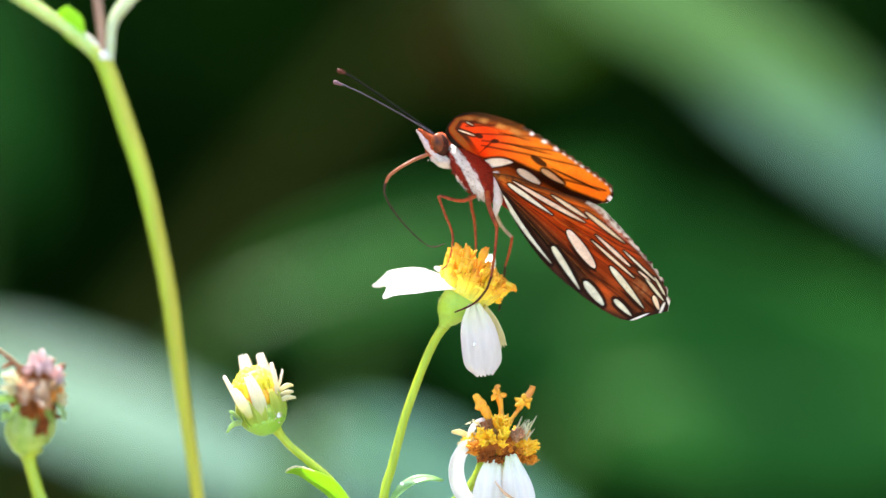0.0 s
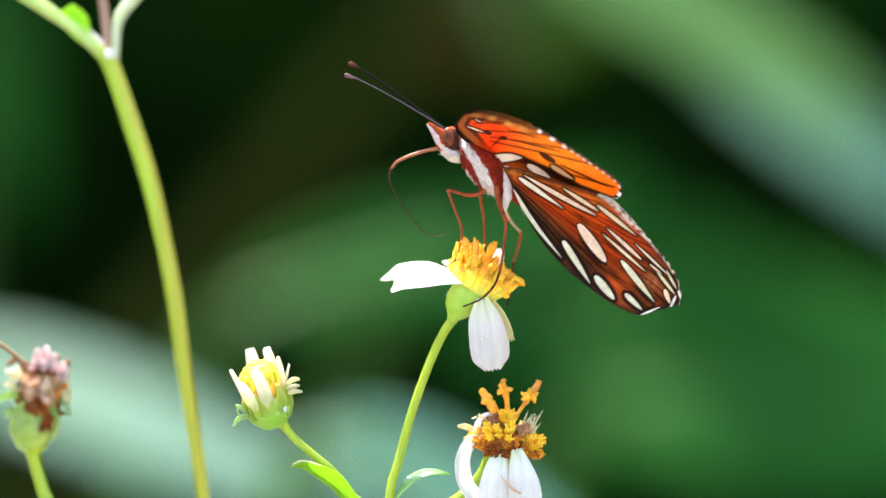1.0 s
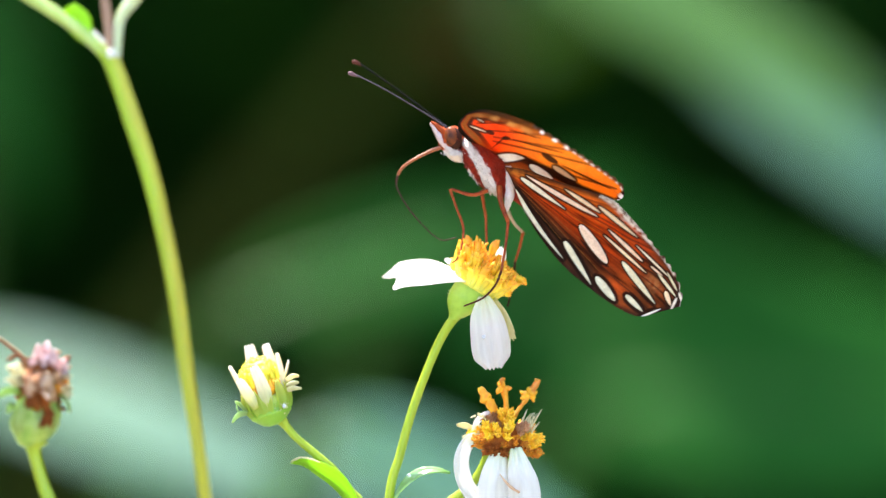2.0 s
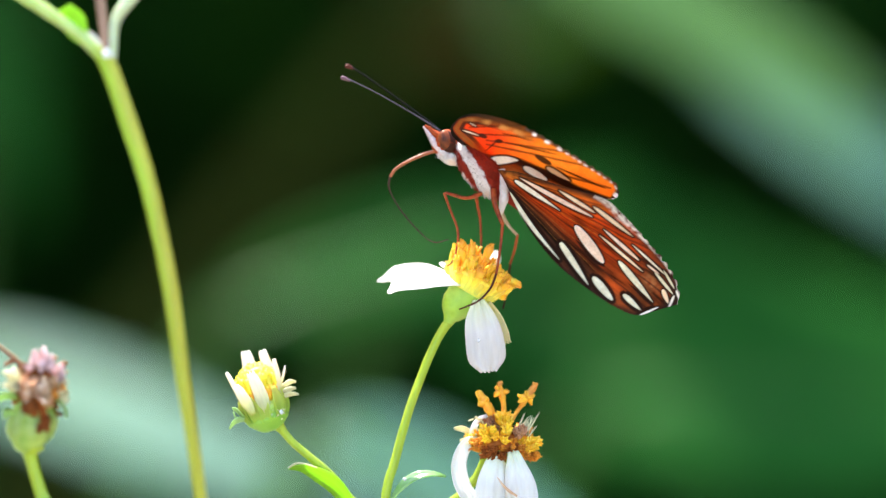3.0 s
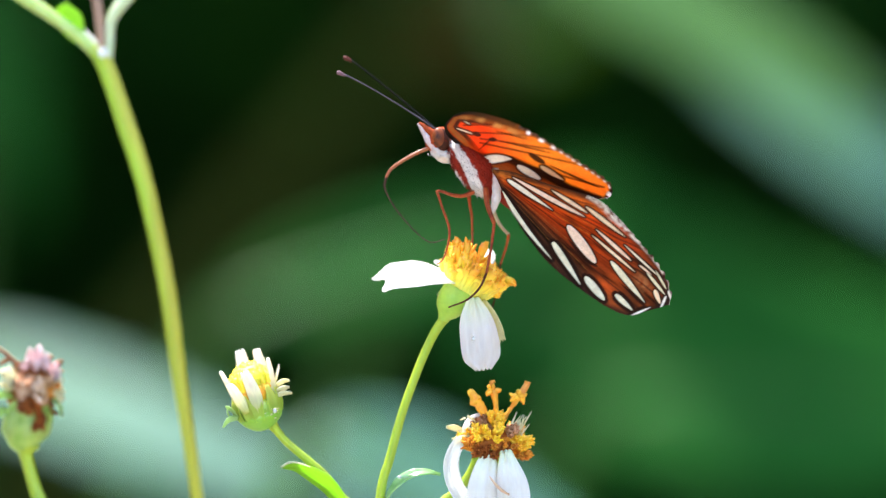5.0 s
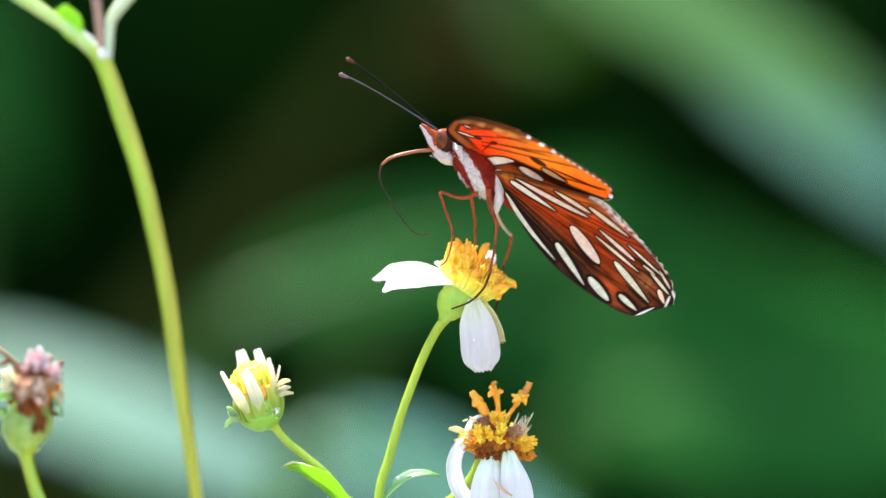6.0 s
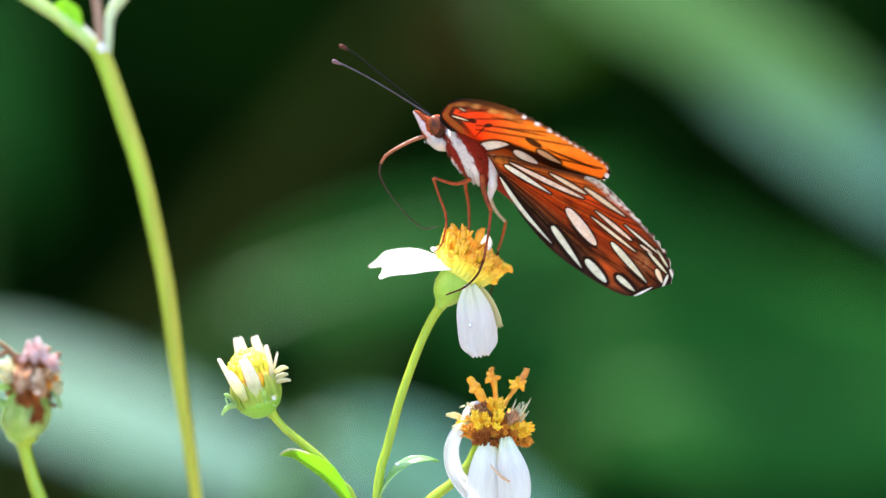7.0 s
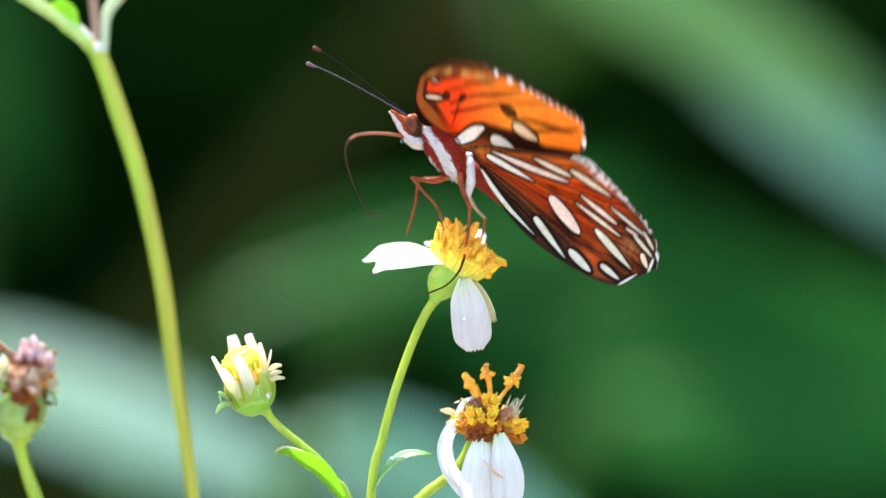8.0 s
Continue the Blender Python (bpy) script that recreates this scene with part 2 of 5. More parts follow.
def ball(bm, centre, radii, turn=0.0, bumps=0.0, size=300.0, detail=3):
    """An uneven rounded lump; radii across, in depth and down, turned clockwise by degrees in the plan."""
    made = bmesh.ops.create_icosphere(bm, subdivisions=detail, radius=1.0)["verts"]
    m = Matrix.Translation(at(*centre)) @ Matrix.Rotation(radians(turn), 4, "Y") @ Matrix.Diagonal((radii[0] * 1e-4, radii[1] * 1e-4, radii[2] * 1e-4, 1))
    for v in made:
        k = 1 + bumps * noise.noise(Vector(v.co) * (size / 100) + Vector(centre) * 0.37)
        v.co = m @ (v.co * k)
    return bm


WHITE_TINT = ((0.82, 0.86, 0.52), (0.95, 0.935, 0.91), 0.3)
BUD_TINT = ((0.62, 0.68, 0.12), (0.99, 0.95, 0.88), 0.75)
BRACT_TINT = ((0.28, 0.54, 0.04), (0.88, 0.88, 0.20), 1.0)
# duller lilac white: the hanging petal's shade is put into its colour
SHADED_LILAC_TINT = ((0.78, 0.80, 0.48), (0.90, 0.86, 0.85), 0.4)


def blade(bm, spine, width_dir, widths, cup=0.0, thick=1.0, across_n=8, steps=5, notch=0.0, ripple=0.0, fold=0.0, teeth=3, skew=0.0, ridge=0.9, tint=WHITE_TINT):
    """A petal or leaf: spine of (across, down, d), half widths along it, a side direction in (across, down, d); cup bends the sides up, fold makes a keel."""
    line = glide([(*p, w) for p, w in zip(spine, widths)], steps)
    side0 = Vector((width_dir[0], width_dir[2], -width_dir[1])).normalized()
    layer = bm.verts.layers.float_color.get("pigment") or bm.verts.layers.float_color.new("pigment")
    rows = []
    places = [at(*p[:3]) for p in line]
    for i, p in enumerate(line):
        run = (places[min(i + 1, len(line) - 1)] - places[max(i - 1, 0)]).normalized()
        side = (side0 - run * side0.dot(run)).normalized()
        normal = run.cross(side).normalized()
        s = i / (len(line) - 1)
        row = []
        for j in range(across_n + 1):
            f = 2 * j / across_n - 1
            w = max(p[3], 0.3) * 1e-4
            co = places[i] + side * f * w + normal * (cup * f * f * w + fold * abs(f) * w + ripple * 1e-4 * noise.noise(Vector((f * 1.7, s * 3, spine[0][0]))))
            if notch and s > 0.8:
                co += run * notch * 1e-4 * (s - 0.8) / 0.2 * (math.cos(f * math.pi * teeth) * 0.5 - 0.2)
            if skew and s > 0.4:
                co += run * skew * f * 1e-4 * (s - 0.4) / 0.6
            co += normal * ridge * 1e-4 * math.cos(f * math.pi * (4 if ridge < 1 else 3)) * (1 - f * f)
            v = bm.verts.new(co)
            c = Vector(tint[0]).lerp(Vector(tint[1]), min(1, s / tint[2]) ** 0.8)
            v[layer] = (*(c * (1 - 0.05 * max(0, math.cos(f * math.pi * 3.5)) ** 4)), 0.6 * min(1.0, 0.35 + 1.6 * s))
            row.append(v)
        rows.append(row)
    backs = []
    for i, row in enumerate(rows):
        run = (places[min(i + 1, len(line) - 1)] - places[max(i - 1, 0)]).normalized()
        side = (side0 - run * side0.dot(run)).normalized()
        back = []
        for v in row:
            back.append(bm.verts.new(v.co - run.cross(side) * thick * 1e-4))
            back[-1][layer] = v[layer]
        backs.append(back)
    for (r, q), (rb, qb) in zip(zip(rows, rows[1:]), zip(backs, backs[1:])):
        for j in range(across_n):
            bm.faces.new((r[j], r[j + 1], q[j + 1], q[j]))
            bm.faces.new((rb[j], qb[j], qb[j + 1], rb[j + 1]))
        bm.faces.new((r[0], q[0], qb[0], rb[0]))
        bm.faces.new((r[-1], rb[-1], qb[-1], q[-1]))
    for j in range(across_n):
        bm.faces.new((rows[0][j], backs[0][j], backs[0][j + 1], rows[0][j + 1]))
        bm.faces.new((rows[-1][j], rows[-1][j + 1], backs[-1][j + 1], backs[-1][j]))
    return bm


def sheet(*args, **kw):
    return blade(bmesh.new(), *args, **kw)

# ---- setting: ground, undergrowth, broad leaves far behind ----
def make_ground():
    bm = bmesh.new()
    n = 60
    xs = [math.copysign(abs(i / n) ** 3 * 400, i) for i in range(-n, n + 1)]
    grid = [[bm.verts.new((x, y, 0.02 * noise.noise(Vector((x * 3, y * 3, 0))) - 0.02)) for x in xs] for y in xs]
    for a, b in zip(grid, grid[1:]):
        for i in range(len(xs) - 1):
            bm.faces.new((a[i], a[i + 1], b[i + 1], b[i]))
    me = bpy.data.meshes.new("ground")
    bm.to_mesh(me)
    bm.free()
    me.materials.append(SOIL)
    tagged(new("ground", me), "unseen ground, paled to bounce light up at the plants", "ground", kind="structure")


def leaf_shape(length, width, droop, fold, rng, n=14, m=6):
    """Vertices and faces of a broad lance-shaped leaf along +x, with a keel, ribs and a drooping tip."""
    verts, faces = [], []
    for i in range(n + 1):
        s = i / n
        w = width * 0.5 * (math.sin(math.pi * min(1, s ** 0.75 * 0.98 + 0.02)) ** 0.8)
        for j in range(m + 1):
            f = 2 * j / m - 1
            z = -droop * s * s * length + fold * abs(f) * w + 0.012 * width * math.sin(s * 40 + abs(f) * 6)
            verts.append((s * length, f * w + 0.02 * width * math.sin(s * 7 + rng.random() * 0.2), z))
    for i in range(n):
        for j in range(m):
            a = i * (m + 1) + j
            faces.append((a, a + 1, a + m + 2, a + m + 1))
    return verts, faces


def broad_leaf(name, root, tip, width, facing, mat, label, droop=0.12, fold=0.15, seed=1, twist=0.0, foot=None):
    """One large leaf from root to tip (world), its upper face towards facing; blade with thickness, midrib and a stalk to the ground."""
    rng = random.Random(seed)
    root, tip = Vector(root), Vector(tip)
    run = (tip - root)
    length = run.length
    run.normalize()
    up = Vector(facing)
    up = (up - run * up.dot(run)).normalized()
    side = up.cross(run)
    m = Matrix((run, side, up)).transposed()
    verts, faces = leaf_shape(length, width, droop, fold, rng, 26, 10)
    bm = bmesh.new()
    vs = [bm.verts.new(root + m @ (Matrix.Rotation(twist * v[0] / length, 3, "X") @ Vector((0, v[1], 0)) + Vector((v[0], 0, v[2])))) for v in verts]
    fs = [bm.faces.new([vs[k] for k in f]) for f in faces]
    bmesh.ops.recalc_face_normals(bm, faces=fs)
    bmesh.ops.solidify(bm, geom=fs, thickness=0.0008)
    ob = thing(name, root, label, "leaf", "broad leaves behind the flowers")
    part("blade", bm, mat, ob)
    bm = bmesh.new()
    rib = [root + m @ Vector((length * i / 12, 0, -droop * (i / 12) ** 2 * length - 0.002)) for i in range(13)]
    foot = Vector(foot) if foot else Vector((root.x - run.x * 0.10, root.y + 0.12, -0.03))
    stalk = [foot.lerp(root, k / 8) + Vector((run.x * -0.06 * math.sin(math.pi * k / 8), 0, 0)) for k in range(8)]
    line = stalk + rib
    rings = []
    for i, p in enumerate(line):
        r = 0.006 if i < 8 else 0.005 * (1 - (i - 8) / 13) + 0.0006
        d = (line[min(i + 1, len(line) - 1)] - line[max(i - 1, 0)]).normalized()
        a = d.orthogonal().normalized()
        b = d.cross(a)
        rings.append([bm.verts.new(p + (a * math.cos(k * math.pi / 4) + b * math.sin(k * math.pi / 4)) * r) for k in range(8)])
    for lo, hi in zip(rings, rings[1:]):
        for k in range(8):
            bm.faces.new((lo[k], lo[(k + 1) % 8], hi[(k + 1) % 8], hi[k]))
    part("leaf_stalk", bm, YOUNG_LEAF, ob)
    return ob


def undergrowth(name, label, count, box, size, mat, seed, tilt=0.9):
    """Very many small leaves in a box of space, as one mass."""
    rng = random.Random(seed)
    verts, faces = [], []
    shape_v, shape_f = leaf_shape(1.0, 0.42, 0.2, 0.2, rng, 5, 2)
    for _ in range(count):
        k = size * rng.uniform(0.6, 1.4)
        turn = Euler((rng.uniform(-tilt, tilt), rng.uniform(-tilt, tilt), rng.uniform(0, 6.3))).to_matrix()
        c = Vector([rng.uniform(lo, hi) for lo, hi in box])
        base = len(verts)
        verts += [c + turn @ (Vector(v) * k) for v in shape_v]
        faces += [tuple(i + base for i in f) for f in shape_f]
    me = bpy.data.meshes.new(name)
    me.from_pydata([tuple(v) for v in verts], [], faces)
    me.materials.append(mat)
    for f in me.polygons:
        f.use_smooth = True
    tagged(new(name, me), label, "shrub", kind="stuff")


def make_hedge_backdrop():
    """A dense dark hedge, added as a backdrop for deep shade, that closes the view behind and beside the flowers."""
    bm = bmesh.new()
    n = 90
    rows = []
    for i in range(n + 1):
        w = math.pi * (i / n - 0.5) * 1.3
        ring = []
        for j in range(25):
            z = -0.1 + 3.6 * j / 24
            r = 4.2 + 0.35 * noise.noise(Vector((w * 3, z * 1.4, 1))) + 0.2 * noise.noise(Vector((w * 11, z * 5, 4)))
            ring.append(bm.verts.new((math.sin(w) * r, math.cos(w) * r - 0.4, z)))
        rows.append(ring)
    for a, b in zip(rows, rows[1:]):
        for j in range(24):
            bm.faces.new((a[j], b[j], b[j + 1], a[j + 1]))
    me = bpy.data.meshes.new("backdrop")
    bm.to_mesh(me)
    bm.free()
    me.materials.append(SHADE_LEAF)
    tagged(new("backdrop", me), "dark green hedge added as a backdrop for deep shade", "hedge", kind="structure")


def make_setting():
    make_ground()
    make_hedge_backdrop()
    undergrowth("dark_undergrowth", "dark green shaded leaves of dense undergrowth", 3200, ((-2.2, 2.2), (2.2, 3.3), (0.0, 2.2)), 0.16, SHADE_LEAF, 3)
    # added above the view to keep the sun off the undergrowth
    undergrowth("added_shade_canopy", "unseen foliage added overhead to shade the undergrowth", 5000, ((-2.4, 2.4), (1.5, 3.8), (1.5, 2.3)), 0.24, SHADE_LEAF, 5, 0.5)
    glossy = "broad glossy leaf, pale blue-green in the sun"
    deep = "broad deep green leaf behind the flowers"
    broad_leaf("broad_leaf", beyond(1230, 66, 1.0), beyond(1940, 560, 0.95), 0.044, (0.05, -0.80, 0.50), SKY_SHEEN_LEAF, glossy, 0.0, seed=1, twist=-0.6, foot=(0.1, 2.2, 1.3))
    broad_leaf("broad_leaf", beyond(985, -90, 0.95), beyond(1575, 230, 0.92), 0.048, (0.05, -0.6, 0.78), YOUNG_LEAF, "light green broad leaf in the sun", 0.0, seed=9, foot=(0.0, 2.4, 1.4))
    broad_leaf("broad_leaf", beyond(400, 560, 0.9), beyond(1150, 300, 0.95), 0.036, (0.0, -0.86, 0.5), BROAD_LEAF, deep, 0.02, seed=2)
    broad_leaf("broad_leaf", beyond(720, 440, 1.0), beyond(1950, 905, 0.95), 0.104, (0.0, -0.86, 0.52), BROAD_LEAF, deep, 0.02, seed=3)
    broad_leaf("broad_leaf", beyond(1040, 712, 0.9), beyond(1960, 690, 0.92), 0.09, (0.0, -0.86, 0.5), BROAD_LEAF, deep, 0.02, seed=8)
    broad_leaf("broad_leaf", beyond(-158, 616, 0.75), beyond(688, 914, 0.7), 0.043, (0, -0.6, 0.8), SKY_SHEEN_LEAF, glossy, 0.03, seed=4)
    broad_leaf("broad_leaf", beyond(562, 764, 0.5), beyond(1067, 987, 0.5), 0.0352, (0, -0.66, 0.75), SKY_SHEEN_LEAF, glossy, 0.03, seed=5)
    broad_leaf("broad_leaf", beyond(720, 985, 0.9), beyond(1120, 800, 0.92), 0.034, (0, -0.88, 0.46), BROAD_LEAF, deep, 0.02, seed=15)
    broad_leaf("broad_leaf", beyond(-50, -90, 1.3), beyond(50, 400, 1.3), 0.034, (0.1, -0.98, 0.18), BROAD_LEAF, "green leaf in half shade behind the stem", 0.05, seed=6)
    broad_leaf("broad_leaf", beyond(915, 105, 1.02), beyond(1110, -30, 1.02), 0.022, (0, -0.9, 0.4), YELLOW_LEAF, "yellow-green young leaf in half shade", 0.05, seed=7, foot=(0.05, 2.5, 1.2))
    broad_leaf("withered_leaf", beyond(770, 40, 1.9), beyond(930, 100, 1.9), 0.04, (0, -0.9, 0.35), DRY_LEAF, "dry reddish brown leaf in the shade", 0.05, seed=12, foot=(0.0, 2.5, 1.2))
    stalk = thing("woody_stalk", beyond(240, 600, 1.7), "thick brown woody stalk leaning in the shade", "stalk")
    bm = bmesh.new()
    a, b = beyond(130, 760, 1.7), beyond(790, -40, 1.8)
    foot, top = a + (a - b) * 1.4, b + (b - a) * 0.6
    foot.z = -0.05
    rings = []
    for i in range(15):
        p = foot.lerp(a, i / 5) if i < 5 else a.lerp(top, (i - 5) / 9)
        r = 0.021 - 0.0005 * i
        rings.append([bm.verts.new(p + Vector((math.cos(k * math.pi / 6) * r, math.sin(k * math.pi / 6) * r, 0))) for k in range(12)])
    for lo, hi in zip(rings, rings[1:]):
        for k in range(12):
            bm.faces.new((lo[k], lo[(k + 1) % 12], hi[(k + 1) % 12], hi[k]))
    part("stem", bm, STALK, stalk)
    for f in (0.12, 0.34, 0.58, 0.80):
        bm = bmesh.new()
        lines = []
        for h, r in ((-0.016, 0.016), (-0.007, 0.0205), (0.0, 0.0225), (0.008, 0.0205), (0.018, 0.015)):
            c = a.lerp(top, f) + (top - a).normalized() * h
            lines.append([bm.verts.new(c + Vector((math.cos(k * math.pi / 6) * r, math.sin(k * math.pi / 6) * r, 0))) for k in range(12)])
        for lo, hi in zip(lines, lines[1:]):
            for k in range(12):
                bm.faces.new((lo[k], lo[(k + 1) % 12], hi[(k + 1) % 12], hi[k]))
        part("node", bm, STALK, stalk, "swollen ring on the stalk")


make_setting()

# ---- plants ----
ROOT = 5960  # the ground, down on the plan sheet


DISC_GRADE = ((0.72, 0.80, 0.16), (0.90, 0.74, 0.07), (0.94, 0.57, 0.03), (0.90, 0.40, 0.018))
RIPE_GRADE = ((0.80, 0.70, 0.10), (0.92, 0.56, 0.03), (0.93, 0.46, 0.02), (0.86, 0.33, 0.012))


def floret(bm, foot, tip, radius, lobes=5, flare=1.9, sides=8, bow=(0, 0, 0), grade=None):
    """A small tubular floret that widens to a lobed mouth."""
    f, t = Vector(foot), Vector(tip)
    tube(bm, [(*f, radius * 0.7), (*(f.lerp(t, 0.55) + Vector(bow)), radius * 0.9), (*f.lerp(t, 0.85), radius * 1.15), (*t, radius * 1.05)], sides, 3, 0.3, grade=grade)
    run = (t - f).normalized()
    a = run.orthogonal().normalized()
    b = run.cross(a)
    for k in range(lobes):
        w = 2 * math.pi * k / lobes
        out = a * math.cos(w) + b * math.sin(w)
        end = t + out * radius * flare * (0.8 + 0.4 * noise.noise(t * 0.3 + out)) + run * radius * (0.9 + 1.4 * noise.noise(t + out))
        tube(bm, [(*(t + out * radius * 0.55 - run * radius * 0.6), radius * 0.5), (*t.lerp(end, 0.6), radius * 0.42), (*end, radius * 0.1)], 6, 2, 0.2, grade=grade[-2:] if grade else None)


def frame_of(axis):
    """Three directions on the plan sheet: along the axis, beside it and towards the back."""
    w = Vector(axis).normalized()
    u = Vector((0, 0, 1)).cross(w).normalized()
    return w, u, w.cross(u)


def make_main_flower():
    rng = random.Random(11)
    ob = thing("white_daisy", at(840, 520), "white and yellow daisy flower with few petals on a green stem", "flower", "daisies at each stage of bloom")
    part("stem", rod((690, ROOT, 300, 16), (640, 4000, 120, 16), (640, 2200, 30, 14), (672, 1150, 4, 9.5), (690, 900, 0, 8.4), (710, 820, 0, 8.0), (735, 735, 0, 7.7), (768, 650, 0, 7.7), (792, 601, 0, 8.0), (809, 577, 0, 9.0), (818, 566, 0, 12), sides=24, ribs=6), STEM, ob)
    axis = (0.50, -0.866, 0)
    w, u, v = frame_of(axis)
    heart = Vector((838, 540, 0))
    # green cup with a swollen shoulder
    bm = bmesh.new()
    tube(bm, [(808, 579, 0, 9), (811, 572, 0, 12), (815, 565, 0, 19), (820, 556, 0, 26), (827, 546, 0, 31), (836, 536, 0, 34), (845, 524, 0, 36), (852, 512, 0, 36)], 32, 5, 0.04)
    part("calyx", bm, CALYX, ob, "light green calyx cup")
    for k in range(7):
        x, y = 802 + 0.5 * k - (k % 2) * 2, 528 + 4.5 * k
        part("hair", rod((x + 3, y, -8, 0.6), (x, y + 1, -9, 0.45), (x - 3, y - 1, -10, 0.2), sides=5, steps=2), BRISTLE, ob)
    # disc of florets
    part("receptacle", rod((*(heart + w * 14), 37), (*(heart + w * 28), 43), (*(heart + w * 46), 46), (*(heart + w * 60), 42), (*(heart + w * 70), 26), sides=36, steps=5, wobble=0.35, grade=DISC_GRADE), GRADED_FLORET, ob, "lemon yellow base of the florets")
    for k in range(40):
        r = math.sqrt((k + 0.5) / 40)
        q = k * 2.39996
        o = u * math.cos(q) + v * math.sin(q)
        foot = heart + w * 22 + o * 31 * r
        high = 82 - 22 * r * r + rng.uniform(-7, 7)
        tip = heart + w * high + o * (64 * r + rng.uniform(-4, 4)) + Vector((rng.uniform(-4, 4), rng.uniform(-4, 4), 0))
        # the florets beside the level petal stand tallest
        tip += w * 26 * max(0, -(o.x * r) - 0.2)
        bm = bmesh.new()
        floret(bm, foot, tip, 7.0 + rng.uniform(-1.6, 1.6), rng.choice((3, 4, 5)), rng.uniform(1.0, 1.7), bow=(rng.uniform(-8, 8), rng.uniform(-6, 6), rng.uniform(-8, 8)), grade=DISC_GRADE if k % 3 else RIPE_GRADE)
        part("floret", bm, GRADED_FLORET, ob)
    for k in range(20):
        q = 2 * math.pi * k / 20 + rng.uniform(-0.12, 0.12)
        o = u * math.cos(q) + v * math.sin(q)
        a = heart + w * rng.uniform(16, 22) + o * 38
        b = heart + w * rng.uniform(40, 62) + o * rng.uniform(50, 62)
        bm = bmesh.new()
        floret(bm, a, b, rng.uniform(6.0, 8.5), rng.choice((3, 4)), rng.uniform(0.9, 1.4), bow=(rng.uniform(-3, 3), rng.uniform(-3, 3), rng.uniform(-3, 3)), grade=DISC_GRADE)
        part("floret", bm, GRADED_FLORET, ob)
    for a, b in (((866, 490, -6), (885, 444, -10)), ((920, 505, -10), (934, 514, -14)), ((838, 478, -30), (834, 436, -30)), ((850, 480, -34), (853, 441, -34))):
        bm = bmesh.new()
        floret(bm, a, b, 6.5, 3, 0.9, grade=RIPE_GRADE)
        part("floret", bm, GRADED_FLORET, ob)
    # petals
    part("petal", sheet([(838, 508, -14), (806, 501, -22), (763, 495, -26), (722, 500, -22), (704, 509, -12)], (0.02, -0.36, 0.93), [12, 36, 58, 62, 44], cup=0.0, thick=2.2, notch=-20, teeth=1, skew=27, ripple=3, across_n=14), PETAL, ob, "white petal held out level in the sun")
    part("petal", sheet([(862, 538, -34), (866, 572, -42), (872, 610, -44), (876, 645, -40), (878, 667, -34)], (1, -0.10, 0.1), [10, 28, 34, 33, 17], cup=-0.25, thick=2.2, notch=3.5, teeth=5, ripple=4, across_n=24, ridge=2.4, fold=0.10, tint=SHADED_LILAC_TINT), PETAL, ob, "white petal hanging down, toned lilac for shade, with a dew drop")
    part("petal", sheet([(868, 512, 40), (880, 488, 62), (887, 470, 90), (888, 456, 118)], (0.9, -0.1, -0.2), [8, 13, 16, 11], cup=0.1, thick=2.2, notch=6), PETAL, ob)
    part("petal", sheet([(876, 546, -16), (888, 572, -20), (900, 596, -18), (913, 616, -12)], (0.9, -0.3, -0.45), [10, 18, 17, 8], cup=0.3, thick=2.0, notch=8), OLD_PETAL, ob, "yellowed petal seen on edge")
    part("petal", sheet([(818, 486, 16), (806, 478, 26), (797, 473, 34)], (0.2, -0.3, 0.9), [4, 9, 5], cup=0.2, thick=2.0, across_n=6), PETAL, ob)
    # dew drop
    bm = ball(bmesh.new(), (861, 610, -47), (3.0, 0.9, 4.0), 10, 0.0, 300, 2)
    part("dew_drop", bm, DEW, ob, "clear dew drop")
    # small leaf low on the stem
    part("leaf", sheet([(690, 912, -4), (707, 884, -8), (725, 863, -12), (747, 850, -14), (775, 845, -10), (799, 849, -2)], (0.12, -0.58, 0.81), [4, 10, 14, 12, 7, 2], cup=0.1, fold=0.12, thick=2, ripple=3, across_n=10), GLOSSY_LEAFLET, ob, "small curled green leaf, pale along its fold")
    part("dew_drop", ball(bmesh.new(), (726, 853, -23), (4, 3, 3), 20, 0, 300, 2), DEW, ob, "clear dew drop")
    return ob


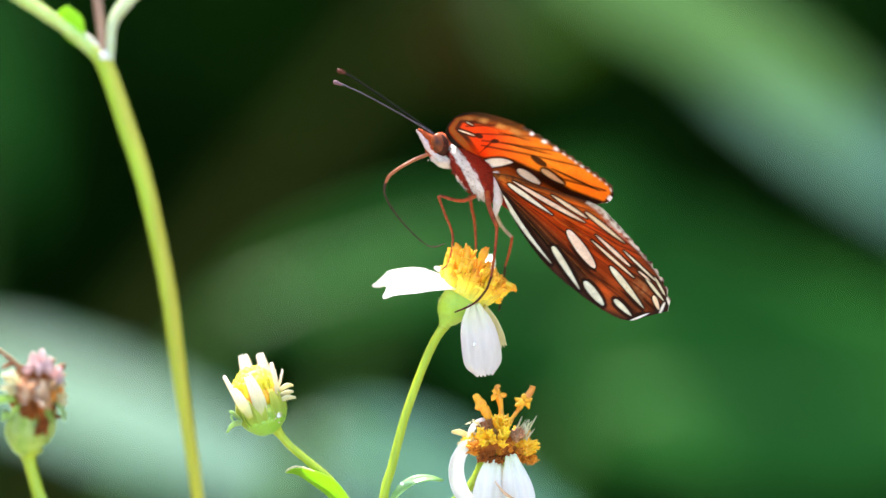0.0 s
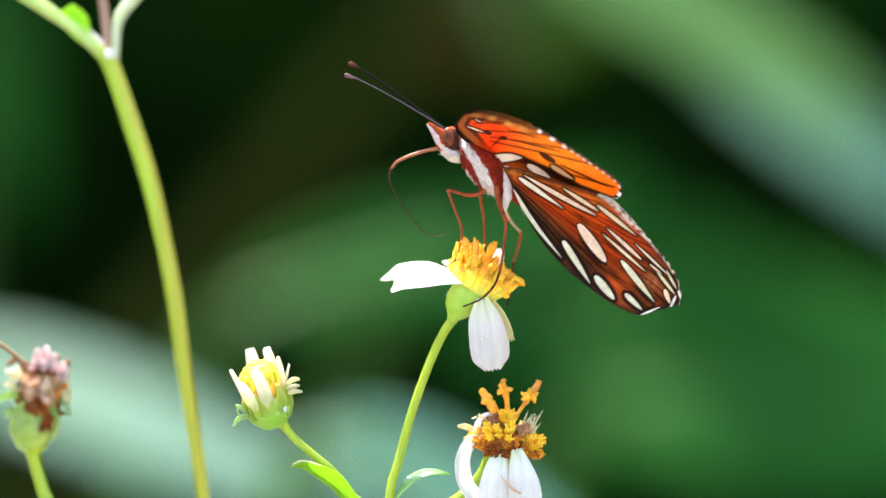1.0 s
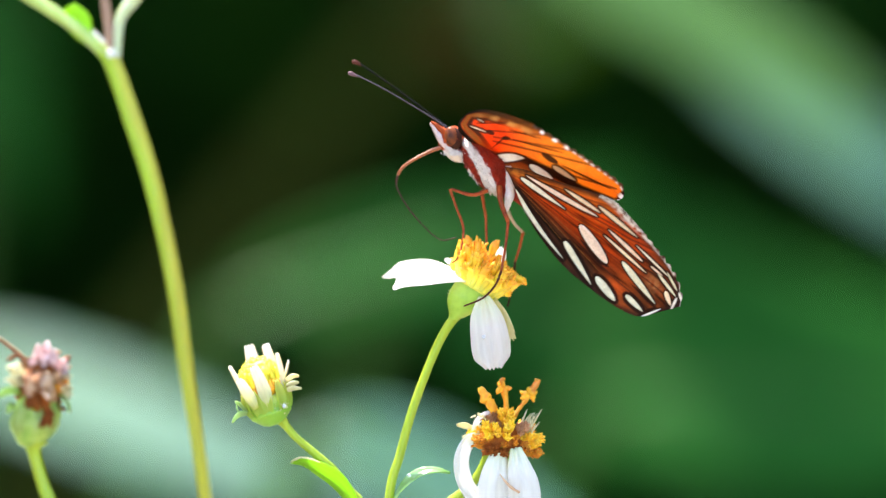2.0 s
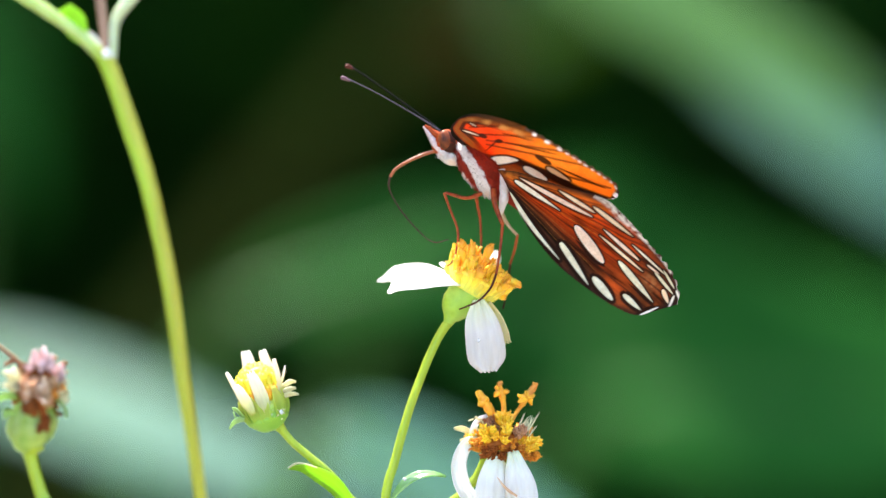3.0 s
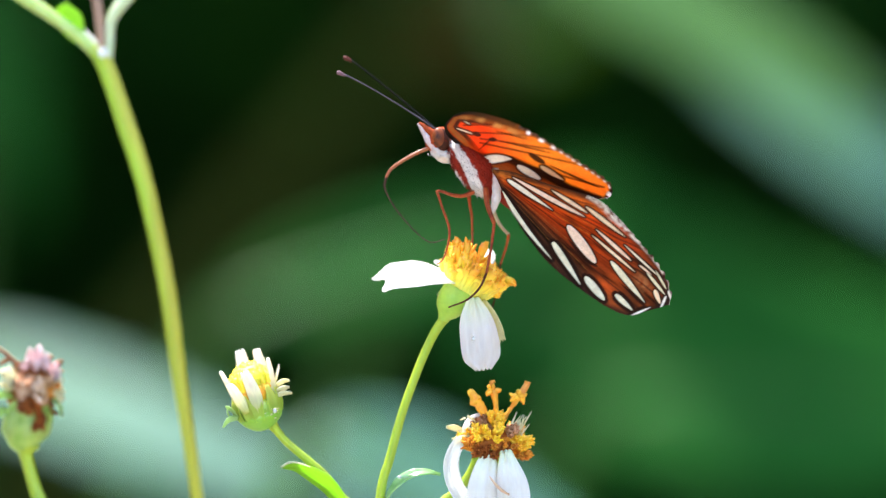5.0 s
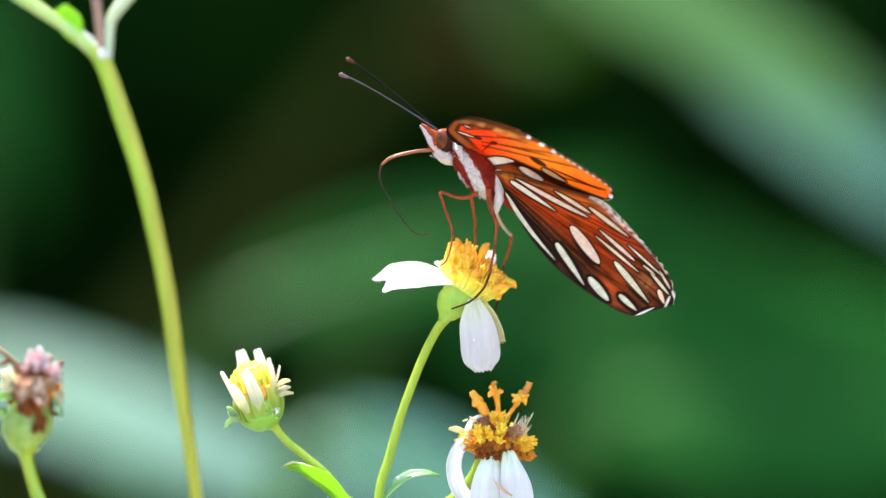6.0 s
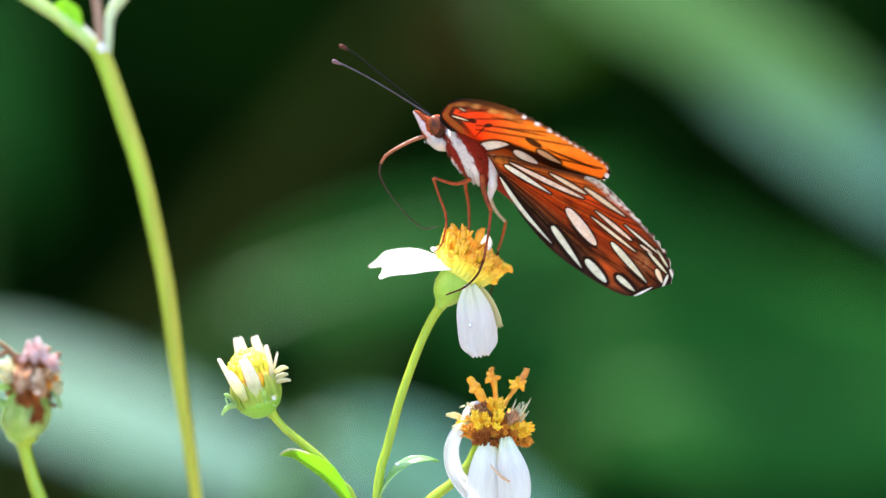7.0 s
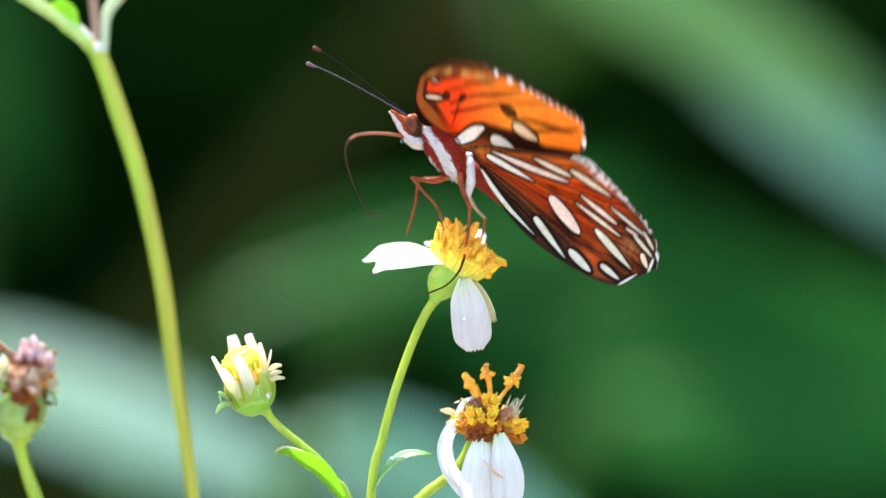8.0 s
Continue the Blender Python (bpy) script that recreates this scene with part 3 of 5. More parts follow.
def make_bud():
    rng = random.Random(21)
    ob = thing("daisy_bud", at(470, 700), "half-open daisy with short white petals round a yellow centre", "flower", "daisies at each stage of bloom")
    part("stem", rod((640, ROOT, 200, 15), (720, 4000, 130, 14), (760, 2200, 90, 13), (705, 1150, 40, 12), (652, 930, 14, 9.5), (627, 886, 8, 8.8), (597, 847, 4, 7.8), (560, 814, 0, 7), (530, 788, 0, 6.8), (510, 764, 0, 8.5), (498, 748, 0, 20), sides=24, ribs=6), STEM, ob)
    w, u, v = frame_of((-0.29, -0.957, 0))
    foot = Vector((492, 762, 0))
    bm = bmesh.new()
    tube(bm, [(*(foot - w * 6), 10), (*(foot - w * 2), 20), (*(foot + w * 7), 31), (*(foot + w * 18), 36.5), (*(foot + w * 28), 39), (*(foot + w * 36), 40), (*(foot + w * 44), 39), (*(foot + w * 48), 35)], 32, 5, 0.12, grade=((0.20, 0.42, 0.035), (0.22, 0.45, 0.04), (0.27, 0.50, 0.055), (0.38, 0.57, 0.09), (0.56, 0.66, 0.15), (0.72, 0.74, 0.26)))
    part("calyx", bm, GRADED_CALYX, ob, "green calyx cup paling upwards")
    # overlapping bracts that hold the disc
    for k in range(11):
        q = 2 * math.pi * (k + 0.3) / 11 + rng.uniform(-0.12, 0.12)
        o = u * math.cos(q) + v * math.sin(q)
        top = rng.uniform(60, 74)
        part("bract", sheet([tuple(foot + w * 12 + o * 32), tuple(foot + w * 30 + o * 39.6), tuple(foot + w * 48 + o * 41), tuple(foot + w * top + o * 39)], tuple(w.cross(o)), [7, 11, 11, 3.5], cup=-0.15, thick=1.6, steps=4, across_n=6, ridge=0.6, tint=BRACT_TINT), PETAL, ob, "yellowish green bract")
    bm = bmesh.new()
    tube(bm, [(*(foot + w * 36), 33), (*(foot + w * 84), 34), (*(foot + w * 104), 29), (*(foot + w * 114), 12)], 20, 4, 0.25)
    part("disc", bm, FRESH_FLORET, ob, "bright yellow closed disc")
    for k in range(26):
        o = u * math.cos(k * 0.285 * 3) + v * math.sin(k * 0.285 * 3)
        low = foot + w * rng.uniform(44, 56) + o * 31
        part("floret", rod((*low, 5), (*(low + w * 12 + o * 3), 7), (*(low + w * rng.uniform(20, 30) + o * 2), 5), sides=7, steps=3, wobble=0.5, grade=((0.92, 0.66, 0.04), (0.92, 0.42, 0.015), (0.94, 0.60, 0.03))), GRADED_FLORET, ob)
    for k in range(64):
        r = math.sqrt((k + 0.5) / 64)
        q = k * 2.39996
        o = u * math.cos(q) + v * math.sin(q)
        a = foot + w * 50 + o * 31 * r
        b = foot + w * (120 - 26 * r * r + rng.uniform(-2, 2)) + o * 36 * r
        bm = bmesh.new()
        tube(bm, [(*a, 5.2), (*(a.lerp(b, 0.6) + o * 3), 6.0), (*b, 4.0)], 7, 2, 0.3)
        part("floret", bm, FRESH_FLORET, ob)
    # short petals, each from the cup to its tip, with half widths
    for spine, wide in ((((476, 752, 22), (461, 695, 34), (453, 658, 34), (446, 627, 30)), 12), (((499, 752, 12), (500, 702, 26), (491, 662, 28), (478, 625, 24)), 13),
                        (((511, 747, -14), (511, 705, -14), (507, 668, -12), (499, 641, -9)), 9.5), (((455, 748, -10), (437, 712, -10), (425, 687, -9), (414, 665, -6)), 11),
                        (((462, 738, -36), (451, 720, -41), (441, 703, -41), (431, 687, -38)), 10), (((485, 738, -37), (479, 713, -46), (469, 687, -45), (457, 663, -40)), 10.5),
                        (((466, 748, 18), (446, 696, 28), (441, 665, 28)), 7), (((506, 696, 4), (513, 674, 6), (517, 654, 6)), 3)):
        along = Vector(spine[-1]) - Vector(spine[0])
        side = along.cross(Vector((spine[1][0] - (481 if spine[1][1] > 708 else 474), 0, spine[1][2])))
        mid = [wide * 0.6, wide + 1.5, wide + 0.5, wide * 0.75]
        part("petal", sheet(spine, tuple(side), mid if len(spine) == 4 else [mid[0], mid[1], mid[3]], cup=0.35, thick=1.6, notch=5, steps=5, ridge=0.8, across_n=10, tint=BUD_TINT), PETAL, ob)
    for a, b, c in (((512, 690, -8), (526, 681, -12), (537, 680, -12)), ((514, 699, -12), (527, 693, -16), (537, 691, -16)), ((514, 707, -14), (528, 702, -18), (542, 702, -18))):
        part("sepal", sheet([a, b, c], (0.1, 0.75, 0.6), [4, 5, 1.5], cup=0.3, thick=2, steps=4, across_n=4), BRISTLE, ob)
    for a, b, c in (((444, 742, -20), (432, 729, -26), (424, 726, -26)), ((446, 746, -18), (432, 744, -24), (426, 732, -24)), ((446, 746, -22), (430, 749, -28), (420, 763, -28))):
        part("sepal", sheet([a, b, c], (0.4, 0.7, 0.6), [4, 5, 1.2], cup=0.3, thick=2, steps=5, across_n=4), PALE_SEPAL, ob)
    part("leaf", sheet([(645, 920, -4), (609, 872, -12), (580, 850, -16), (550, 835, -16), (523, 833, -10)], (0.55, -0.75, -0.8), [8, 19, 18, 11, 2], cup=0.08, fold=0.12, thick=2, ripple=2, across_n=10), LEAFLET, ob, "bright green leaf folded along its stem")
    part("leaf_rim", rod((574, 832, -30, 1.2), (556, 826, -26, 1.6), (540, 824, -22, 1.8), (530, 828, -16, 2.0), (523, 833, -12, 1.4), sides=6), BRISTLE, ob, "pale rim of the leaf")
    part("dew_drop", ball(bmesh.new(), (512, 733, -36), (4, 2.4, 4.5), 0, 0.1, 300, 2), DEW, ob, "clear dew drop")
    for k in range(16):
        a = Vector((500 + rng.uniform(-4, 18), 735 + rng.uniform(-8, 12), -34))
        b = a + Vector((rng.uniform(-3, 6), rng.uniform(-5, 3), -5))
        part("hair", rod((*a, 0.8), (*a.lerp(b, 0.5), 0.6), (*b, 0.3), sides=5, steps=2), BRISTLE, ob)
    return ob


def make_spent_flower():
    rng = random.Random(31)
    ob = thing("spent_daisy", at(895, 780), "withering daisy with brown and orange florets and drooping white petals", "flower", "daisies at each stage of bloom")
    part("stem", rod((600, ROOT, 100, 15), (640, 4000, 60, 15), (660, 2200, 20, 14), (690, 1200, 10, 12), (735, 985, 10, 10), (781, 922, 8, 9), (826, 886, 4, 8.5), (852, 858, 2, 8.5), (868, 832, 0, 10), (880, 812, 0, 18), sides=24, ribs=6), STEM, ob)
    heart = Vector((895, 812, 0))
    w, u, v = frame_of((0.05, -1, 0))
    bm = bmesh.new()
    tube(bm, [(*(heart - w * 16), 16), (*(heart - w * 4), 28), (*(heart + w * 6), 34), (*(heart + w * 18), 34), (*(heart + w * 26), 22)], 20, 4, 0.1)
    part("calyx", bm, CALYX, ob, "green calyx below the withered florets")
    part("withered_core", ball(bmesh.new(), (900, 794, 0), (46, 40, 28), 0, 0.35, 420), BROWN, ob, "rusty brown withered centre")

    def cluster(name, mat, count, centre, spread, size, reach=18):
        """Lobed florets crowded round a place, their mouths turned outwards from the heart of the flower."""
        for _ in range(count):
            tip = Vector(centre) + Vector([rng.uniform(-1, 1) * k for k in spread])
            out = (tip - Vector((902, 806, 6))).normalized()
            foot = tip - out * reach + Vector((rng.uniform(-4, 4), rng.uniform(-4, 4), 6))
            bm = bmesh.new()
            floret(bm, foot, tip, size * rng.uniform(0.75, 1.25), rng.choice((4, 5, 5)), rng.uniform(1.3, 2.1), bow=(rng.uniform(-4, 4), rng.uniform(-4, 4), 0))
            part(name, bm, mat, ob)
    cluster("floret", CRUMPLED, 19, (889, 774, -40), (24, 14, 8), 5.6)
    cluster("floret", CRUMPLED, 9, (903, 748, -20), (15, 8, 10), 5.2)
    cluster("floret", CRUMPLED, 13, (952, 792, -26), (20, 10, 8), 5.0)
    cluster("floret", CRUMPLED, 6, (844, 778, -18), (9, 9, 6), 4.8)
    cluster("withered_floret", RUSTY_LOBE, 10, (854, 792, -26), (14, 9, 8), 4.8)
    cluster("withered_floret", RUSTY_LOBE, 8, (950, 812, -20), (15, 7, 8), 4.6)
    cluster("withered_floret", BROWN, 17, (888, 808, -40), (26, 8, 6), 4.6)
    cluster("withered_floret", MAUVE, 7, (876, 752, -18), (11, 8, 6), 4.2)
    cluster("withered_floret", MAUVE, 8, (930, 771, -28), (13, 8, 6), 4.2)
    cluster("withered_floret", RUSTY_LOBE, 10, (904, 792, -38), (40, 8, 6), 4.4)
    cluster("floret", SPENT_FLORET, 26, (903, 782, 24), (52, 20, 22), 5.0)
    # three tall florets that stand out of the cluster
    for line, wide in ((((888, 752, -8), (880, 736, -12), (870, 720, -14), (862, 707, -12), (857, 700, -10)), (6, 8.5, 9, 7.5, 4)), (((902, 756, -4), (904, 738, 0), (903, 720, 2), (900, 704, 2), (898, 690, 2)), (5, 4.2, 4.2, 7, 5.5)),
                       (((912, 760, -4), (922, 744, -2), (932, 730, 0), (941, 717, 0), (944, 711, 0)), (5, 4.2, 4.0, 5, 7))):
        tall = part("tall_floret", rod(*[(*p, r) for p, r in zip(line, wide)], sides=10, steps=5, wobble=0.6), SPENT_FLORET, ob, "tall orange floret with curled lobes")
        head = Vector(line[2]) if line[0][0] == 888 else Vector(line[-1]) + (Vector((0, 10, 0)) if line[0][0] == 902 else Vector((0, 0, 0)))
        for k in range(5):
            q = k * 1.26 + rng.uniform(-0.4, 0.4)
            o = Vector((math.cos(q), math.sin(q) * 0.75, -0.3 + math.sin(q * 2) * 0.6)) * rng.uniform(0.8, 1.15)
            part("lobe", rod((*(head + o * 3), 5), (*(head + o * 10 + Vector((0, rng.uniform(-3, 2), 0))), rng.uniform(4.2, 5.6)), (*(head + o * 15 + Vector((0, rng.uniform(-3, 5), 0))), 1.6), sides=7, steps=3, wobble=0.5), SPENT_FLORET, tall)
    part("style", rod((945, 712, 0, 4.5), (951, 703, 2, 5.5), (958, 692, 4, 6), (960, 685, 4, 6.5), wobble=0.4), RIPE_STYLE, ob, "brownish orange style")
    part("style", rod((898, 694, 2, 5.5), (896, 687, 2, 5), (902, 684, 2, 2), wobble=0.5), RIPE_STYLE, ob)
    for k in range(34):
        if k < 26:
            a = Vector((934 + rng.uniform(-10, 14), 776 + rng.uniform(-8, 8), -16 + rng.uniform(-10, 10)))
            b = a + Vector((rng.uniform(-2, 24), rng.uniform(-34, -8), rng.uniform(-6, 6)))
        else:
            a = Vector((rng.uniform(848, 880), rng.uniform(740, 790), -20))
            b = a + Vector((rng.uniform(-16, -4), rng.uniform(-12, 4), -6))
        part("bristle", rod((*a, 1.8), (*a.lerp(b, 0.6), 1.5), (*b, 0.5), sides=6, steps=3), BRISTLE, ob)
    part("petal", sheet([(868, 790, -10), (838, 792, -30), (822, 826, -40), (828, 868, -40), (852, 905, -36), (876, 930, -30)], (0.75, 0.3, 0.5), [8, 12, 15, 18, 20, 12], cup=0.4, thick=2.2, notch=8, ripple=4, across_n=12), PETAL, ob, "drooping white petal, twisted")
    part("petal", sheet([(892, 806, -34), (888, 842, -52), (884, 885, -56), (884, 925, -52), (886, 950, -46)], (1, 0.1, 0.15), [12, 25, 31, 30, 18], cup=-0.3, thick=2.2, notch=8, ripple=3, across_n=14, ridge=2.4), PETAL, ob, "drooping white petal")
    part("petal", sheet([(920, 804, -44), (926, 838, -64), (932, 875, -72), (932, 915, -68), (930, 940, -62)], (1, 0.1, -0.2), [10, 22, 29, 28, 16], cup=-0.35, thick=2.2, notch=8, ripple=3, across_n=14, ridge=2.4), PETAL, ob, "drooping white petal")
    part("petal", sheet([(850, 790, -14), (850, 770, -18), (860, 752, -16), (882, 741, -10)], (0.6, 0.5, 0.6), [4, 6, 6, 3], cup=0.5, thick=2.2, across_n=10, tint=SHADED_LILAC_TINT), PETAL, ob, "small curled pale petal")
    part("fallen_floret", rod((892, 850, -66, 0.8), (901, 862, -72, 1.8), (912, 873, -74, 2.8), (926, 882, -70, 2.2), wobble=0.5), PALE_TAN, ob, "dry tan floret fallen on a petal")
    for a, b in (((846, 772, -6), (816, 766, -8)), ((852, 790, 0), (826, 788, 0)), ((944, 788, -4), (966, 798, -6))):
        a, b = Vector(a), Vector(b)
        part("sepal", sheet([a, a.lerp(b, 0.5) + Vector((0, -3, 0)), b], (0.1, 0.7, 0.6), [4, 7, 2], cup=0.3, thick=2), BRISTLE, ob)
    return ob


def make_withered_head():
    rng = random.Random(41)
    z = -290
    k = 1 + z * 1e-4 / LENS_DISTANCE

    def s(x, y, d=0.0):
        return 784 + (x - 784) * k, 441 + (y - 441) * k, z + d
    ob = thing("withered_daisy_head", at(*s(70, 700)), "withered brown and pink seed head on a green stem", "flower", "daisies at each stage of bloom")
    part("stem", rod((330, ROOT, 0, 16), (380, 4000, -60, 15), (330, 2200, -120, 15), (160, 1150, -190, 13), (*s(100, 930), 12), (*s(82, 872), 11), (*s(70, 830), 10.5), (*s(65, 808), 13), (*s(66, 794), 24), sides=24, ribs=6), STEM, ob)
    part("calyx", rod((*s(65, 804), 12), (*s(64, 798), 22), (*s(63, 786), 32), (*s(65, 764), 39), (*s(71, 740), 38), (*s(77, 716), 32), sides=24, steps=5, wobble=0.12), DULL_CALYX, ob, "round green calyx with brown stains")
    for i in range(11):
        q = 2 * math.pi * (i + 0.35) / 11 + rng.uniform(-0.15, 0.15)
        ring = [(x + math.cos(q) * r, y, math.sin(q) * r) for x, y, r in ((65, 780, 36), (66, 764, 40), (70, 746, 39.5), (75, 724 + rng.uniform(-8, 8), 36))]
        part("bract", sheet([s(*c) for c in ring], (-math.sin(q), 0, math.cos(q)), [3, 9, 9, 2], cup=-0.2, thick=0.8, across_n=6), DULL_CALYX, ob)
    part("withered_core", ball(bmesh.new(), s(78, 692), (34, 32, 50), 12, 0.35, 420), BROWN, ob, "dark brown withered centre")
    for i in range(90):
        q, f = rng.uniform(0, 6.28), rng.random() ** 0.8
        r = 22 + 20 * math.sin(math.pi * (0.2 + f * 0.6))
        a = Vector((72 + 12 * f + math.cos(q) * r * 0.8, 736 - f * 84, abs(math.sin(q)) * r * 0.8))
        b = a + Vector((math.cos(q) * 14 + rng.uniform(-6, 8), rng.uniform(-24, 8), math.sin(q) * 12))
        part("withered_floret", sheet([s(*a), s(*a.lerp(b, 0.5)), s(*b)], (rng.uniform(-1, 1), rng.uniform(-0.6, 0.6), rng.uniform(-1, 1)), [3, rng.uniform(4, 9), 1.5], cup=rng.uniform(-0.8, 0.8), thick=2.0, across_n=4, steps=3), DRY_TAN if rng.random() < 0.5 else BROWN, ob)

    def tuft(mat, count, centre, spread, way, length, wide):
        """Limp strips that hang or stand together in one place of the head."""
        for _ in range(count):
            a = Vector(centre) + Vector([rng.uniform(-1, 1) * k for k in spread])
            b = a + (Vector(way) + Vector([rng.uniform(-0.5, 0.5) for _ in range(3)])) * length * rng.uniform(0.7, 1.3)
            mid = a.lerp(b, 0.5) + Vector((rng.uniform(-3, 3), rng.uniform(-3, 3), -3))
            part("withered_floret", sheet([s(*a), s(*mid), s(*b)], (rng.uniform(0.4, 1), rng.uniform(-0.5, 0.5), rng.uniform(-0.7, 0.7)), [wide * 0.6, wide * rng.uniform(0.7, 1.2), wide * 0.35], cup=rng.uniform(-0.8, 0.8), thick=2.0, across_n=5, steps=4, ripple=5), mat, ob)
    tuft(PINK, 38, (84, 654, -12), (21, 8, 20), (0.1, -1, -0.1), 17, 7)
    tuft(MAUVE, 14, (66, 676, -34), (12, 12, 6), (0.1, 0.9, -0.2), 26, 7)
    tuft(PALE_TAN, 12, (78, 690, -40), (16, 18, 5), (0.1, 0.9, -0.1), 24, 6)
    tuft(DRY_TAN, 12, (97, 684, -34), (12, 16, 5), (0.1, 0.9, -0.1), 22, 6)
    tuft(BROWN, 13, (70, 708, -44), (12, 10, 4), (0.1, 1, -0.1), 24, 7)
    tuft(RUSTY_LOBE, 6, (114, 686, -24), (6, 6, 5), (0.2, 0.8, -0.2), 16, 6)
    tuft(BRISTLE, 12, (48, 680, -22), (8, 14, 8), (-0.9, -0.5, -0.2), 18, 5)
    tuft(PINK, 9, (112, 672, -18), (6, 18, 8), (0.8, -0.5, -0.1), 14, 6)
    tuft(BRISTLE, 8, (112, 690, -18), (6, 20, 8), (0.8, -0.3, -0.1), 16, 5)
    tuft(BROWN, 7, (92, 738, -42), (5, 7, 3), (-0.1, 1, 0), 24, 6)
    for a, b, c in (((45, 705), (22, 703), (0, 716)), ((112, 712), (124, 722), (130, 742)), ((48, 690), (34, 672), (22, 668)), ((55, 680), (42, 662), (34, 652)), ((108, 690), (122, 700), (134, 698)), ((40, 742), (26, 730), (20, 744)), ((50, 700), (30, 688), (22, 684)), ((108, 700), (120, 712), (128, 718))):
        part("sepal", sheet([s(*a, -10), s(*b, -14), s(*c, -10)], (0.3, 0.6, 0.7), [6, 9, 3], cup=0.3, thick=2.2), PALE_SEPAL if a[1] > 700 else BRISTLE, ob)
    for pts in (((60, 660), (36, 636), (14, 618), (-4, 606)), ((36, 640), (26, 645), (20, 651)), ((90, 650), (104, 640), (112, 634)), ((112, 668), (122, 650), (124, 645))):
        part("bristle", rod(*[(*s(*p, -6), 5 - i) for i, p in enumerate(pts)], sides=6, steps=4, wobble=0.3), MAUVE, ob)
    return ob


def make_tall_stem():
    ob = thing("tall_stem", at(205, 98, 280), "tall pale green plant stem forking at the top", "plant stem")
    z = 280
    k = 1 + z * 1e-4 / LENS_DISTANCE
    def s(x, y, r):
        return (784 + (x - 784) * k, 441 + (y - 441) * k, z, r)
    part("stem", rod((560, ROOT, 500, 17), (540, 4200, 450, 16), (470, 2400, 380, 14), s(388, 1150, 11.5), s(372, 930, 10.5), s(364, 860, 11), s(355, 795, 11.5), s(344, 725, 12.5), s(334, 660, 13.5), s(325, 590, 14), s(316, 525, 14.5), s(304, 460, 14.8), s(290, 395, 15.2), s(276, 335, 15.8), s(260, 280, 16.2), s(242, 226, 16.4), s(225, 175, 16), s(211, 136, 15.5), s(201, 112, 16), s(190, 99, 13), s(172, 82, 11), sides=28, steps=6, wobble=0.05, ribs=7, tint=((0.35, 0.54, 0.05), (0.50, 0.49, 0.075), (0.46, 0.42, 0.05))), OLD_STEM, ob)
    part("node", ball(bmesh.new(), s(201, 101, 0)[:3], (14, 17, 13), 30, 0.25), WAX_AND_HIGHLIGHT, ob, "pale swollen joint")
    part("branch", rod(s(194, 103, 13), s(174, 84, 12), s(150, 62, 11), s(120, 41, 10.5), s(84, 16, 12), s(40, -12, 12), s(-40, -66, 11), sides=16), YOUNG_STEM, ob, "pale green side branch")
    # the branch's highlight is laid on as a white strip
    part("waxy_highlight", rod(s(206, 98, 3), s(190, 84, 5), s(176, 70, 5), s(164, 56, 2), sides=10), WAX_AND_HIGHLIGHT, ob, "whitish highlight laid along the waxy upper side of the branch")
    part("twig", rod(s(200, 100, 8), s(198, 72, 8.5), s(194, 38, 9), s(189, 0, 9), s(182, -50, 8)), RED_STEM, ob, "thin reddish brown twig")
    part("branch", rod(s(210, 112, 8), s(212, 86, 8.5), s(213, 62, 9), s(217, 38, 10), s(232, 14, 12), s(256, -12, 12), s(300, -44, 10)), PALE_STEM, ob, "pale green side branch")
    part("leaf", sheet([s(164, 82, 0)[:3], s(150, 60, 0)[:3], s(140, 40, 0)[:3], s(126, 16, 0)[:3]], (0.8, -0.4, -0.35), [7, 20, 24, 12], cup=0.2, thick=2.2, across_n=8), LEAFLET, ob, "small bright green leaf at the fork")
    return ob


tall_stem = make_tall_stem()
withered_head = make_withered_head()
bud = make_bud()
spent_flower = make_spent_flower()
main_flower = make_main_flower()

# ---- butterfly ----
WING_ALONG = Vector((0.788, 0, -0.616))   # hinge line of the wings, towards the tail
WING_OUT = Vector((0.616, 0, 0.788))      # square to it, upwards
FORE_ROOT, HIND_ROOT = (872, 282), (905, 325)


FORE_HIGH = ((-71, 6), (-64, 28), (-36, 50), (26, 72), (96, 83), (167, 90), (214, 93), (232, 87), (237, 78))
FORE_LOW = ((-71, 6), (-60, -6), (-21, -9), (17, -9), (80, 0), (133, 14), (200, 46), (237, 76))
HIND_HIGH = ((-12, 8), (23, 27), (84, 47), (163, 75), (205, 74), (261, 64), (330, 48), (368, 28), (384, 8))
HIND_LOW = ((-12, 8), (10, -1), (57, -26), (111, -47), (173, -62), (237, -65), (297, -62), (338, -51), (362, -22), (384, 8))


def fore_rise(u, p):
    k = -1.04 * u + 4.3 * p - 14
    q = 12 + 14 * math.log1p(math.exp(min(k / 14, 40)))
    return min(q, 125 + 0.45 * (q - 125)) if q > 125 else q


def hind_rise(u, p):
    return 24 + 112 * max(0.0, (p + 70) / 134) ** 2


def plan_of(root, u, p):
    return root[0] + u * 0.788 + p * 0.616, root[1] + u * 0.616 - p * 0.788


